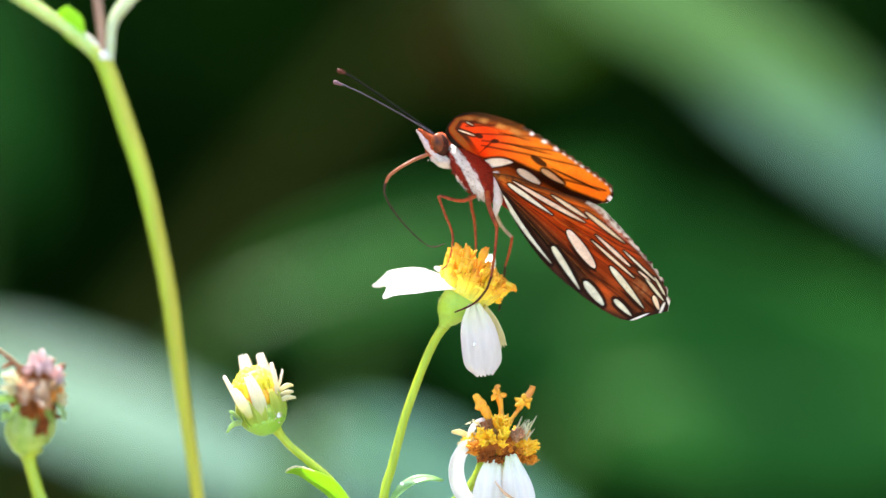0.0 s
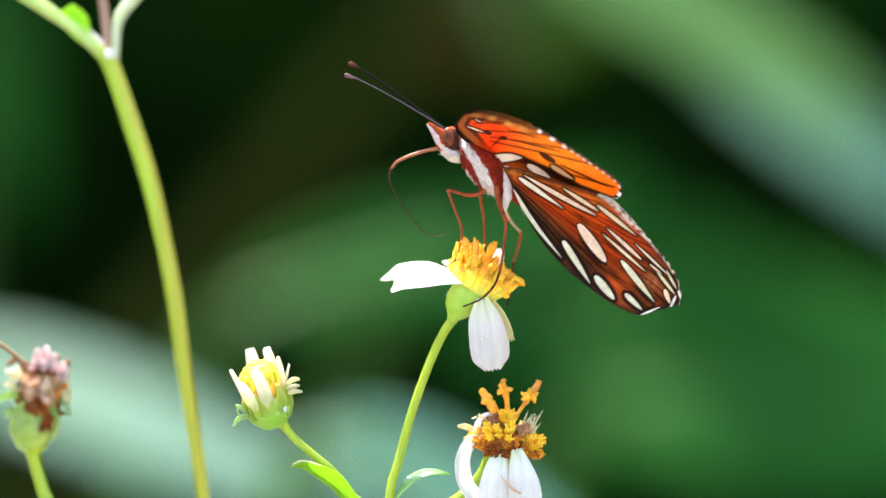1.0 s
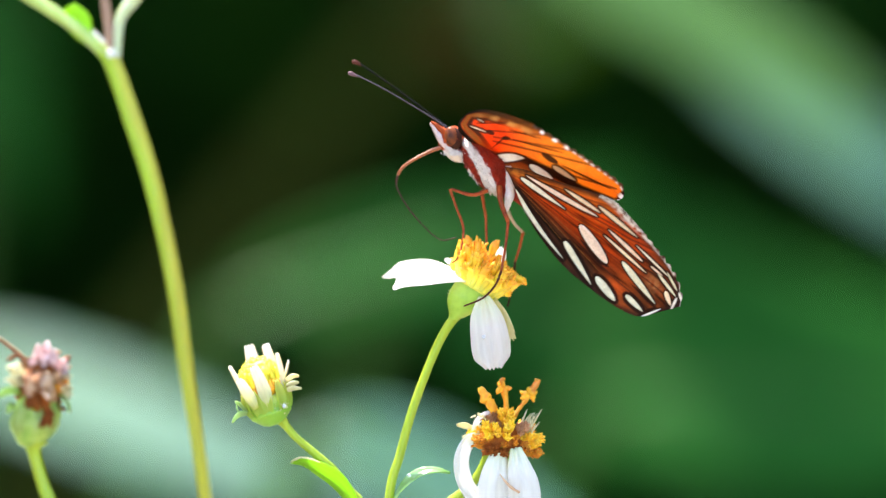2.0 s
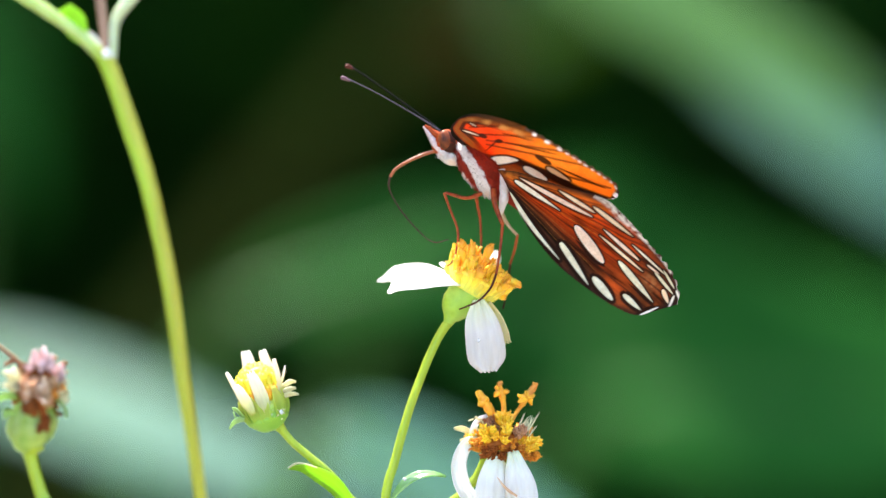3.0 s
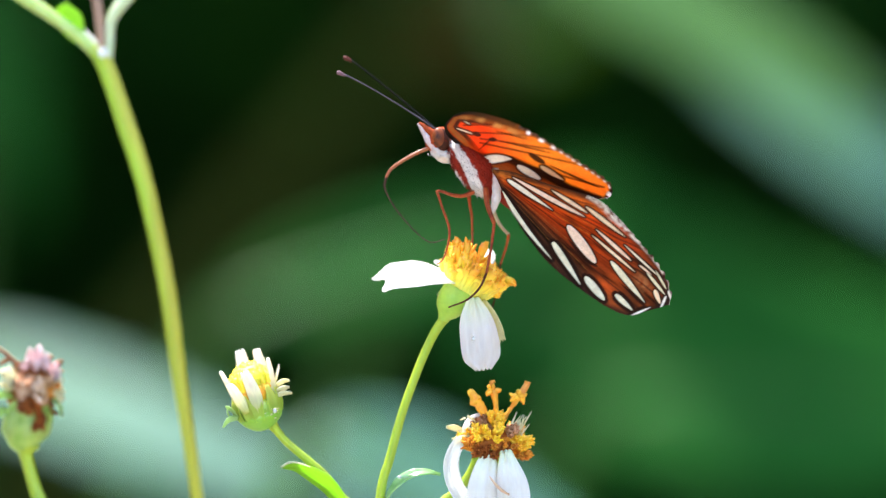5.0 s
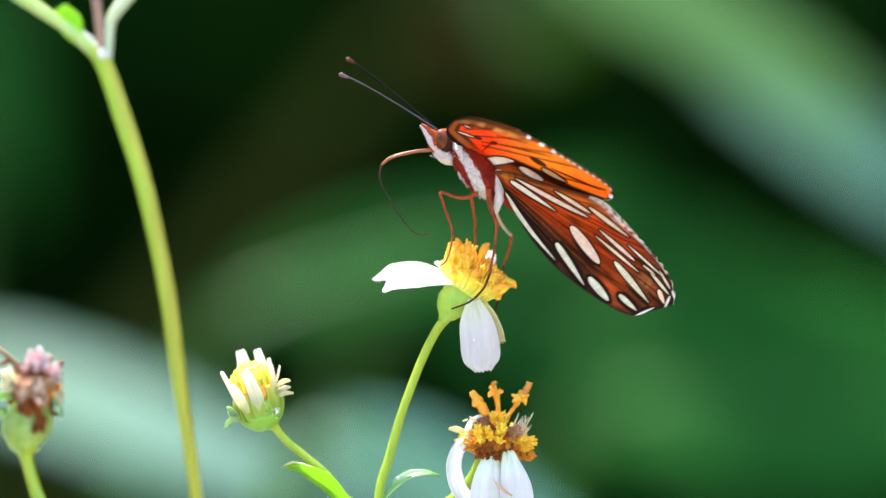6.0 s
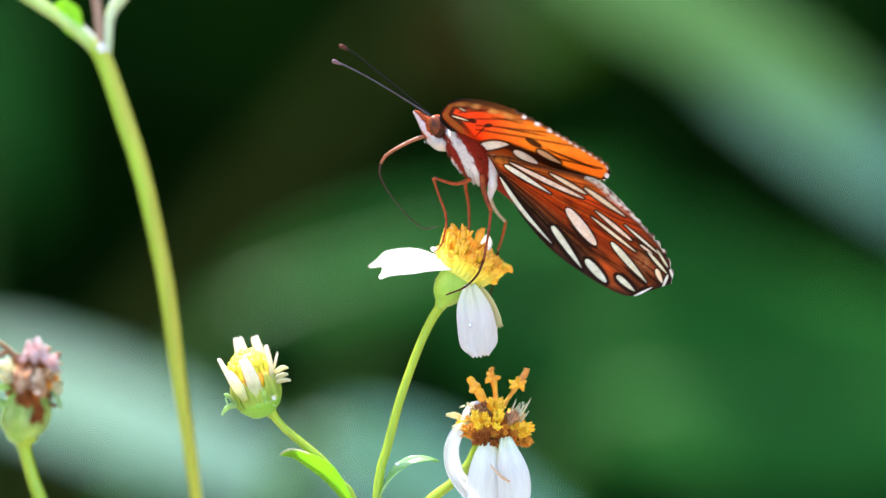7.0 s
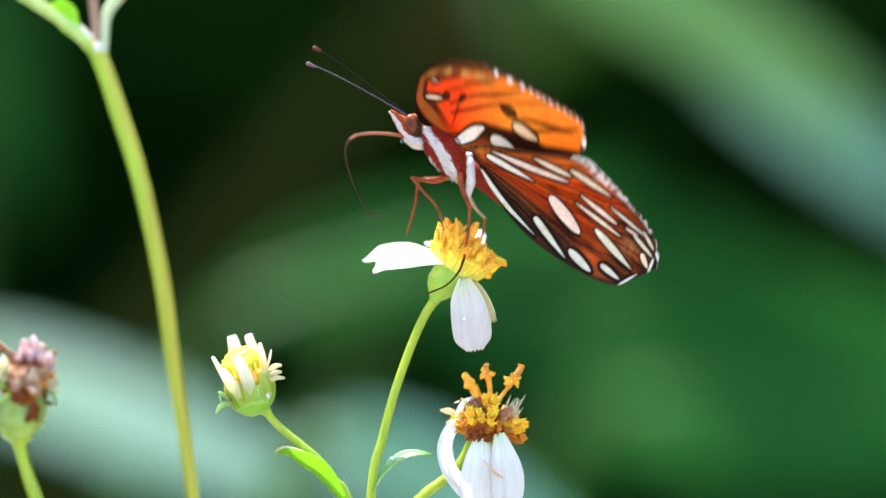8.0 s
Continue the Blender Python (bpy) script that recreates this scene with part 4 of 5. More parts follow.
def lens_shape(x, y, a, b, width, blunt=0.4, taper=0.9, bend=0.0):
    """How far a place lies inside a long spot from a to b (negative outside), in tenths of a millimetre.
    blunt and taper shape its two ends: small is round, large is drawn out to a point."""
    ax, ay = a
    lx, ly = b[0] - ax, b[1] - ay
    n = math.hypot(lx, ly)
    s = ((x - ax) * lx + (y - ay) * ly) / (n * n)
    if s < -0.3 or s > 1.3:
        return -50.0
    c = min(1, max(0, s))
    t = ((x - ax) * -ly + (y - ay) * lx) / n - bend * math.sin(math.pi * c)
    peak = blunt / (blunt + taper)
    top = peak ** blunt * (1 - peak) ** taper
    gap = width * 0.5 * (c ** blunt * (1 - c) ** taper / top) - abs(t)
    if s < 0 or s > 1:
        gap = -math.hypot(t, min(abs(s), abs(s - 1)) * n)
    return gap


def clamp(v):
    return min(1.0, max(0.0, v))


CREAM, ROSE, PEACH, PEARL, SILVER = (0.80, 0.76, 0.60), (0.97, 0.74, 0.62), (0.97, 0.78, 0.60), (0.90, 0.87, 0.86), (0.95, 0.88, 0.76)
# silver spots: from, to, width, shape of both ends, bend, pigment
LOWER_SPOTS = (((920, 351), (1006, 472), 7.2, 0.35, 0.7, 4, CREAM), ((1008, 442), (1056, 518), 10.3, 0.3, 0.75, 0, CREAM), ((1064, 504), (1098, 546), 13.1, 0.4, 0.55, 0, CREAM),
               ((1117, 536), (1147, 565), 8.9, 0.4, 0.8, 0, CREAM), ((1034, 413), (1083, 480), 16.5, 0.45, 0.5, 0, ROSE), ((1109, 477), (1168, 551), 10.3, 0.5, 0.9, 0, CREAM))
UPPER_SPOTS = (((930, 331), (1008, 386), 7.6, 0.4, 1.0, 0, SILVER), ((939, 327), (1064, 399), 7.1, 0.75, 0.7, 1, ROSE), ((1006, 351), (1068, 392), 5.8, 0.8, 0.7, 0, PEACH),
               ((1065, 381), (1133, 435), 6.5, 0.6, 0.9, 0, PEACH), ((1083, 421), (1144, 477), 5.8, 0.8, 0.6, 0, ROSE), ((1076, 431), (1151, 497), 4.6, 0.7, 0.7, 0, PEACH),
               ((1132, 449), (1190, 504), 3.2, 0.7, 0.7, 0, SILVER))
TIP_SPOTS = (((1171, 498), (1203, 538), 5.1, 0.6, 0.7, 0, CREAM), ((1158, 485), (1179, 502), 3.2, 0.6, 0.8, 0, ROSE), ((1186, 495), (1205, 528), 3.8, 0.7, 0.6, 0, CREAM),
             ((1185, 529), (1195, 554), 7.6, 0.4, 0.7, 0, PEACH), ((1196, 561), (1205, 540), 4.5, 0.4, 0.4, 0, PEARL), ((1208, 531), (1215, 550), 3.8, 0.4, 0.5, 0, PEARL),
             ((1143, 575), (1178, 560), 3.8, 0.5, 0.7, 0, PEARL))
HIND_SPOTS = LOWER_SPOTS + UPPER_SPOTS + TIP_SPOTS
FORE_SPOTS = (((886, 297), (936, 297), 14.2, 0.25, 0.75, -2, (0.96, 0.90, 0.82)), ((872, 288), (891, 301), 7.9, 0.4, 0.6, 0, CREAM), ((946, 308), (987, 332), 10.0, 0.4, 0.5, 0, (0.96, 0.90, 0.82)),
              ((985, 312), (1026, 336), 6.4, 0.4, 0.8, 0, (0.86, 0.66, 0.46)))
FORE_DASHES = (((838, 243), (867, 254), 2.0), ((850, 233), (862, 239), 1.5))
FORE_MARKS = (((894, 264), (908, 266), 6), ((880, 278), (901, 262), 2.5), ((963, 291), (992, 308), 8), ((866, 252), (881, 258), 6), ((905, 252), (960, 268), 2.0), ((912, 268), (1000, 292), 2.2), ((1000, 312), (1086, 352), 2.5))


def vein(x, y, a, b, width):
    lx, ly = b[0] - a[0], b[1] - a[1]
    n2 = lx * lx + ly * ly
    s = min(1, max(0, ((x - a[0]) * lx + (y - a[1]) * ly) / n2))
    d = math.hypot(x - a[0] - s * lx, y - a[1] - s * ly)
    return min(1, max(0, (width - d) / 2.2 + 0.5))


HIND_VEINS = tuple(((912 + 10 * k, 352 - 4 * k), e) for k, e in enumerate(((1030, 508), (1062, 530), (1105, 556), (1150, 566), (1180, 552), (1196, 530), (1204, 512), (1196, 492), (1160, 444))))
FORE_VEINS = (((868, 280), (1094, 352)), ((880, 268), (1060, 316)), ((880, 262), (1020, 290)), ((870, 252), (980, 264)), ((850, 240), (940, 242)))
# ground pigment of the hindwing by its ray from the root, in degrees below the level
RAYS = (14, 19, 23, 27, 31, 35, 39, 43, 47, 52, 55, 58, 66)
RAY_PIGMENTS = ((0.28, 0.065, 0.010), (0.52, 0.11, 0.012), (0.72, 0.095, 0.006), (0.54, 0.050, 0.004), (0.60, 0.062, 0.004), (0.46, 0.046, 0.004), (0.32, 0.034, 0.004), (0.15, 0.025, 0.006),
                (0.055, 0.018, 0.008), (0.045, 0.016, 0.008), (0.12, 0.030, 0.010), (0.30, 0.060, 0.012), (0.36, 0.075, 0.014))
GOLD_LINES = (41.0, 45.0, 48.5, 33.2, 29.0, 24.6, 21.2)
DARK_LINES = (20.0, 23.0, 26.6, 28.2, 32.0, 34.6, 37.2, 43.0, 50.6)


def hind_pigment(x, y, u, edge, top_edge):
    n1 = noise.noise(Vector((x * 0.025, y * 0.025, 3)))
    n2 = noise.noise(Vector((x * 0.12, y * 0.12, 8)))
    far = math.hypot(x - 890, y - 312)
    ray = math.degrees(math.atan2(y - 312, x - 890)) + 1.3 * noise.noise(Vector((far * 0.012, 0.5, 7)))
    base = tuple(float(np.interp(ray, RAYS, [c[k] for c in RAY_PIGMENTS])) for k in range(3))
    # the outer third is browner, with a rusty glow round the lower spots
    base = blend(base, (0.13, 0.033, 0.010), 0.8 * clamp((far - 235) / 90))
    base = blend(base, (0.46, 0.075, 0.012), 0.85 * math.exp(-((x - 1104) / 26) ** 2 - ((y - 520) / 20) ** 2))
    base = blend(base, (0.50, 0.085, 0.014), 0.8 * math.exp(-((x - 1080) / 36) ** 2 - ((y - 555) / 8) ** 2))
    # golden shimmer with sheen specks near the tip, painted as pigment
    base = blend(base, (0.34, 0.15, 0.06), 0.7 * math.exp(-((x - 1164) / 16) ** 2 - ((y - 515) / 22) ** 2) * clamp(0.8 + 1.5 * n2))
    streak = noise.noise(Vector((ray * 0.5, far * 0.012, 1.7))) + 0.6 * noise.noise(Vector((ray * 1.2, far * 0.03, 4.1)))
    base = blend(base, tuple(min(1, c * 1.6) for c in base), clamp(streak * 1.5))
    base = blend(base, tuple(c * 0.22 for c in base), 0.95 * clamp(-streak * 1.9))
    for line in DARK_LINES:
        wide = 0.45 + 34 / max(far, 40)
        base = blend(base, (0.045, 0.012, 0.007), 0.7 * clamp(1.3 - abs(ray - line + 0.5 * n1) / wide * 1.9) * clamp((far - 30) / 40))
    for line in GOLD_LINES:
        wide = 0.16 + 30 / max(far, 60)
        base = blend(base, (0.72, 0.22, 0.03) if line < 40 else (0.36, 0.14, 0.035), 0.6 * clamp(1.4 - abs(ray - line + 0.7 * n1) / wide * 1.5) * clamp((290 - far) / 60) * clamp(0.75 + n2))
    # shine at the wing root, painted in as golden orange highlights
    root = math.exp(-(((x - 922) / 30) ** 2 + ((y - 318) / 12) ** 2))
    base = blend(base, (0.80, 0.24, 0.03), root * clamp(0.75 + 1.6 * n2))
    rim = clamp(1.2 - edge / 9)
    base = blend(base, (0.035, 0.014, 0.010), 0.85 * rim)
    gap = -50.0
    for a, b, width, blunt, taper, bend, colour in HIND_SPOTS:
        g = lens_shape(x, y, a, b, width, blunt, taper, bend)
        if g > gap:
            gap, pigment = g, colour
    halo = clamp((gap + (8.0 if ray > 41 else 4.2)) / 2.6)
    base = blend(base, (0.020, 0.007, 0.005), 0.95 * halo)
    tip = clamp((u - 356) / 12)
    base = blend(base, (0.025, 0.012, 0.010), 0.9 * tip)
    inside = clamp(gap / 1.6 + 0.5)
    if inside:
        base = blend(base, blend(pigment, tuple(c * 0.88 for c in pigment), clamp(0.3 + n2)), inside)
    # pale fringe along the upper edge; sunlit rim painted broad where it leaves the forewing
    if u > 150:
        broad = 2.6 + 5.0 * math.exp(-((u - 205) / 46) ** 2)
        fleck = clamp(1.3 - abs(top_edge - broad * 0.6) / broad) * clamp(0.75 + 1.3 * noise.noise(Vector((u * 0.14, top_edge * 0.25, 0.4))))
        base = blend(base, (0.86, 0.82, 0.80), 0.92 * fleck)
    return (*base, 0.31 - 0.13 * inside)


def fore_pigment(x, y, u, p, edge, top_edge):
    n1 = noise.noise(Vector((x * 0.03, y * 0.03, 5)))
    n2 = noise.noise(Vector((x * 0.13, y * 0.13, 2)))
    out = clamp(u / 120)
    base = blend((0.80, 0.105, 0.014), (0.84, 0.44, 0.055), clamp(out + 0.3 * n1))
    base = blend(base, (0.82, 0.29, 0.035), 0.7 * clamp((p - 34) / 30) * clamp((u + 40) / 40))
    # brown hem, painted shadow and silver spots below the bright field
    hem = float(np.interp(u, (0, 20, 58, 75, 120, 170, 225), (-3, 9, 29, 33, 43, 52, 68)))
    inner = clamp((hem + 4 * n1 - p) / 4 + 0.5)
    base = blend(base, (0.34, 0.075, 0.014), 0.92 * inner)
    base = blend(base, (0.50, 0.15, 0.025), inner * clamp((hem - p - 14) / 10) * 0.7)
    base = blend(base, (0.04, 0.014, 0.008), 0.94 * clamp(1.7 - abs(p - hem + 3.5) / 4.4) * clamp((u - 12) / 14))
    for a, b in FORE_VEINS:
        base = blend(base, (0.12, 0.026, 0.010), 0.75 * vein(x, y, a, b, 1.3))
    # tan and dark brown border round the front, greyish brown along the upper edge
    front = clamp((20 - u) / 50)
    base = blend(base, (0.045, 0.018, 0.008), 0.9 * clamp(1.6 - abs(edge - 17 - 3 * n1) / 3.2) * front)
    base = blend(base, (0.34, 0.15, 0.035), 0.95 * clamp(1.6 - abs(edge - 10.5 - 2 * n1) / 3.0) * front)
    base = blend(base, (0.016, 0.009, 0.006), clamp(2.3 - edge / 4.0) * front)
    upper = clamp((70 - u) / 40) * clamp((u + 60) / 30)
    base = blend(base, (0.09, 0.045, 0.018), 0.85 * clamp(1.5 - top_edge / 12) * upper)
    base = blend(base, (0.62, 0.36, 0.13), 0.9 * clamp(1.5 - abs(top_edge - 13 - 6 * n1) / 4) * upper * clamp(3.0 * noise.noise(Vector((u * 0.045, 2.2, 6.0))) + 0.35))
    if u > 36:
        base = blend(base, (0.09, 0.06, 0.055), 0.9 * clamp(1.5 - top_edge / 4.5))
        step = 24.5 if u < 112 else 13.0
        dots = math.exp(-(((u - 56 + step / 2) % step - step / 2) / (4.6 if u < 112 else 4.0)) ** 2)
        base = blend(base, (0.90, 0.88, 0.93), clamp(1.3 - abs(top_edge - 4.0) / (3.0 if u < 112 else 1.7)) * clamp(dots * 1.5 - 0.35 + 0.9 * n2) * (1.0 if u < 112 else 0.75))
    tip = clamp((u - 226) / 5)
    base = blend(base, (0.03, 0.014, 0.012), 0.9 * tip)
    base = blend(base, (0.86, 0.84, 0.86), 0.9 * tip * clamp(2.0 * math.sin(p * 0.5) + 0.4))
    for a, b, width in FORE_MARKS:
        base = blend(base, (0.05, 0.014, 0.008), 0.9 * clamp(lens_shape(x, y, a, b, width, 0.5, 0.5) / 2 + 0.5))
    for a, b, width in FORE_DASHES:
        g = lens_shape(x, y, a, b, width, 0.5, 0.5)
        base = blend(base, (0.05, 0.016, 0.010), 0.9 * clamp((g + 3.4) / 2.2))
        base = blend(base, (0.88, 0.78, 0.66), clamp(g / 1.4 + 0.4))
    inside = 0.0
    for a, b, width, blunt, taper, bend, colour in FORE_SPOTS:
        g = lens_shape(x, y, a, b, width, blunt, taper, bend)
        base = blend(base, (0.05, 0.016, 0.010), 0.9 * clamp((g + 4.5) / 3.0))
        k = clamp(g / 1.6 + 0.5)
        base = blend(base, colour, k)
        inside = max(inside, k)
    return (*base, 0.52 - 0.30 * inside - 0.12 * inner * (1 - inside))


@functools.lru_cache(None)
def wing_points(root, low, high, rise, fore):
    """Places (across, down, height over the body's middle plane) and pigments of a wing's grid."""
    u0, u1 = low[0][0], low[-1][0]
    nu, nv = int((u1 - u0) / 1.25), 112
    lows, highs = glide(low, 12), glide(high, 12)
    places, colours = [], []
    for i in range(nu + 1):
        u = u0 + (u1 - u0) * (0.5 - 0.5 * math.cos(math.pi * i / nu) if fore else i / nu)
        lo = float(np.interp(u, [p[0] for p in lows], [p[1] for p in lows]))
        hi = float(np.interp(u, [p[0] for p in highs], [p[1] for p in highs]))
        scallop = (1.1 if fore or u < 290 else 2.4) * math.cos(u * 0.37)
        for j in range(nv + 1):
            p = lo + (hi + (scallop if u > (30 if fore else 250) else 0) - lo) * j / nv
            x, y = plan_of(root, u, p)
            q = rise(u, p)
            edge = min(p - lo, hi - p, (u1 - u) * 0.7, (u - u0) * 0.9 + 2 if fore else 99)
            q += 1.2 * noise.noise(Vector((u * 0.05, p * 0.05, 2.0)))
            for a, b in (FORE_VEINS if fore else HIND_VEINS):
                q += 1.1 * vein(x, y, a, b, 1.6)
            places.append((x, y, q))
            colours.append(fore_pigment(x, y, u, p, edge, hi - p) if fore else hind_pigment(x, y, u, edge, hi - p))
    return nu, nv, places, colours


def wing_mesh(name, root, low, high, rise, side, fore):
    """A wing as a thin curved shell with veins standing a little proud; side -1 is the wing on the lens's side of the body, 1 the other."""
    nu, nv, places, colours = wing_points(root, low, high, rise, fore)
    verts = [at(x, y, q * side) for x, y, q in places]
    colours = list(colours)
    faces = []
    n = len(verts)
    verts += [v + Vector((0, -side * 0.9e-4, 0)) for v in verts]
    colours += colours
    m = nv + 1
    for i in range(nu):
        for j in range(nv):
            a = i * m + j
            faces.append((a, a + 1, a + m + 1, a + m))
            faces.append((n + a, n + a + m, n + a + m + 1, n + a + 1))
    rim = [i * m for i in range(nu + 1)] + [nu * m + j for j in range(1, m)] + [i * m + nv for i in range(nu - 1, -1, -1)] + [j for j in range(nv - 1, 0, -1)]
    for a, b in zip(rim, rim[1:] + rim[:1]):
        faces.append((a, b, n + b, n + a))
    hinge = at(*root)
    me = bpy.data.meshes.new(name)
    me.from_pydata([tuple(v - hinge) for v in verts], [], faces)
    layer = me.color_attributes.new("pigment", "FLOAT_COLOR", "POINT")
    layer.data.foreach_set("color", np.array(colours, dtype=np.float32).ravel())
    for f in me.polygons:
        f.use_smooth = True
    me.materials.append(WING)
    return me


def make_wing(name, parent, label, *spec):
    me = wing_mesh(name, *spec)
    ob = new(name, me)
    ob.parent = parent
    hinge = at(*spec[0])
    ob.location = hinge - ORIGIN[parent.name]
    ORIGIN[ob.name] = hinge
    ob["label"] = label
    return ob


def hairs(name, parent, mat, count, centre, spread, lean, length, seed):
    rng = random.Random(seed)
    bm = bmesh.new()
    for _ in range(count):
        a = Vector(centre) + Vector([rng.gauss(0, s) for s in spread])
        b = a + Vector(lean) * length * rng.uniform(0.6, 1.3) + Vector([rng.gauss(0, length * 0.25) for _ in range(3)])
        tube(bm, [(*a, 0.45), (*a.lerp(b, 0.5), 0.4), (*b, 0.2)], 4, 1)
    return tagged(part(name, bm, mat, parent), kind="stuff")


THORAX_STRIPES = (((828, 258), (846, 284), 7), ((846, 284), (866, 318), 8.5), ((866, 318), (884, 358), 9.5), ((806, 284), (836, 318), 4), ((836, 318), (864, 358), 5), ((872, 360), (900, 370), 5))


def make_butterfly():
    ob = thing("butterfly", at(870, 320), "orange butterfly with silver-spotted wings feeding on the daisy", "butterfly")
    # head
    part("head", ball(bmesh.new(), (808, 261, 0), (21, 22, 24), 40, 0.15), HEAD_ORANGE, ob, "orange brown head")
    for z in (-15, 15):
        part("eye_rim", ball(bmesh.new(), (813, 260, z * 0.92), (15, 10, 21), -12, 0.0), DARK_LEG, ob, "dark rim behind the eye")
        part("eye", ball(bmesh.new(), (810, 258, z), (13.5, 10, 19.5), -12, 0.0), EYE, ob, "glossy orange brown eye")
        part("palp", rod((806, 280, z * 0.75, 8), (795, 268, z * 0.75, 6.6), (786, 254, z * 0.7, 5.2), (778, 241, z * 0.65, 3.6), (771, 232, z * 0.6, 1.8), wobble=0.25), FUR_PINK, ob, "pinkish white snout-like palp")
        part("palp_edge", rod((800, 250, z * 0.7, 7), (791, 244, z * 0.7, 6), (782, 237, z * 0.6, 4.6), (773, 231, z * 0.55, 2.5)), HEAD_ORANGE, ob, "orange upper edge of the palp")
    part("throat", ball(bmesh.new(), (812, 284, 0), (23, 20, 12), 38, 0.3), FUR_WHITE, ob, "white furry throat")
    # thorax with white and rusty stripes
    bm = ball(bmesh.new(), (871, 309, 0), (64, 30, 31), 51, 0.05, 300, 5)
    spots = [v.co.copy() for v in bm.verts]
    thorax = part("thorax", bm, FUR, ob, "furry thorax striped white and rusty red")
    layer = thorax.data.color_attributes.new("pigment", "FLOAT_COLOR", "POINT")
    colours = []
    for co in spots:
        x, y = 784 + co.x * 1e4, 441 - (co.z - MID_HEIGHT) * 1e4
        x += 3 * noise.noise(Vector((x * 0.1, y * 0.1, 0))) + 3.5 * noise.noise(Vector((x * 0.45, y * 0.45, 3)))
        c = (0.26, 0.020, 0.008)
        for a, b, width in THORAX_STRIPES:
            c = blend(c, (0.72, 0.64, 0.60), vein(x, y, a, b, width))
        colours.append((*c, 1.0))
    layer.data.foreach_set("color", np.array(colours, dtype=np.float32).ravel())
    # short fur lying back along the body, in the colour of the stripe below it
    rng = random.Random(17)
    tufts = {FUR_WHITE: bmesh.new(), FUR_RED: bmesh.new()}
    for _ in range(1100):
        e = Vector((rng.gauss(0, 1), rng.gauss(0, 1), rng.gauss(0, 1))).normalized()
        along, across, d = e.x * 64, e.y * 31, -abs(e.z) * 30
        x, y = 871 + along * 0.629 + across * 0.777, 309 + along * 0.777 - across * 0.629
        pale = max(vein(x, y, a, b, width) for a, b, width in THORAX_STRIPES) > 0.5
        b = Vector((x, y, d)) + Vector((0.5, 0.8, 0)) * rng.uniform(3, 7) + e.y * Vector((0.73, -0.68, 0)) * 2.5 + Vector((rng.uniform(-2, 2), rng.uniform(-2, 2), -2.0))
        tube(tufts[FUR_WHITE if pale else FUR_RED], [(x, y, d, 0.6), (*Vector((x, y, d)).lerp(b, 0.5), 0.5), (*b, 0.2)], 4, 1)
    for mat, bm in tufts.items():
        tagged(part("fur", bm, mat, ob), kind="stuff")
    part("thorax_base", rod((907, 312, -10, 7), (911, 334, -18, 8.5), (911, 362, -20, 8.5), (904, 388, -14, 5), wobble=0.25), FUR_WHITE, ob, "white furry base of the hind legs")
    hairs("throat_hair", ob, FUR_WHITE, 200, (813, 283, -8), (8, 4, 6), (0.2, 0.8, 0), 4, 5)
    hairs("back_hair", ob, FUR_RED, 140, (846, 274, -12), (14, 12, 10), (0.5, 0.6, 0), 7, 7)
    # abdomen between the wings
    part("abdomen", rod((888, 326, 0, 20), (922, 350, 0, 18), (962, 384, 0, 16), (1008, 424, 0, 13), (1044, 456, 0, 8), (1056, 468, 0, 3), sides=16, wobble=0.1), FUR_RED, ob, "slender abdomen, rusty above and pale beneath")
    # antennae
    feelers = []
    for name, pts, mat, tip, label in (("antenna", ((802, 242, -7), (770, 220, -14), (700, 178, -26), (650, 152, -34), (636, 147, -36)), SUNLIT_ANTENNA, PALE_CLUB, "long thin antenna, greyed for its sunlit sheen, mauve tip"),
                                       ("antenna", ((803, 241, 7), (775, 218, 12), (708, 167, 22), (655, 129, 30), (643, 123, 32)), ANTENNA, CLUB, "long thin black antenna, rusty tip")):
        a = part(name, rod(*[(*p, r) for p, r in zip(pts, (2.0, 1.4, 1.25, 1.4, 2.0))], sides=8, steps=8), mat, ob, label, at(*pts[0]))
        feelers.append(a)
        x, y, z = pts[-1]
        part("club", rod((x + 7, y + 3.5, z, 2.0), (x, y, z, 3.4), (x - 5, y - 2, z, 4.2), (x - 9, y - 2, z, 2.8), sides=10), tip, a)
    # legs
    def leg(stations, mats, label):
        """A jointed leg: thigh, shin and foot, each a mesh that turns at its joint."""
        stations = [[(*c[:3], c[3] * 0.58) for c in s] for s in stations]
        top = part("leg", rod(*stations[0], sides=8), mats[0], ob, label, at(*stations[0][0][:3]))
        shins = [part(name, rod(*s, sides=8), mat, top, "", at(*s[0][:3])) for s, mat, name in zip(stations[1:], mats[1:], ("shin", "foot"))]
        return top, shins[0]
    fore_leg = leg((((872, 352, -14, 7), (845, 360, -24, 5.5), (808, 350, -30, 4.5)), ((806, 350, -30, 4.5), (816, 380, -28, 3.8), (829, 418, -24, 4), (826, 450, -30, 3), (818, 472, -36, 2.6), (808, 480, -38, 2))), (LEG, LEG), "thin rusty leg bent forward onto the flower")
    far_leg = leg((((862, 352, 14, 6), (865, 374, 20, 4.5), (869, 396, 24, 4)), ((869, 396, 24, 4), (870, 420, 22, 3.6), (870, 440, 20, 3.2), (869, 452, 18, 2.8), (866, 472, 14, 2.3), (862, 496, 10, 1.8))), (LEG, LEG), "thin rusty leg on the far side of the body")
    leg((((892, 345, -24, 9), (896, 375, -34, 8), (908, 408, -40, 6)), ((908, 408, -40, 5), (903, 450, -52, 4.2), (895, 495, -62, 3.8)), ((895, 495, -62, 3.8), (884, 520, -62, 3.4), (862, 542, -60, 3), (829, 556, -52, 2.4))), (LEG, LEG, DARK_LEG), "long rusty leg gripping the flower")
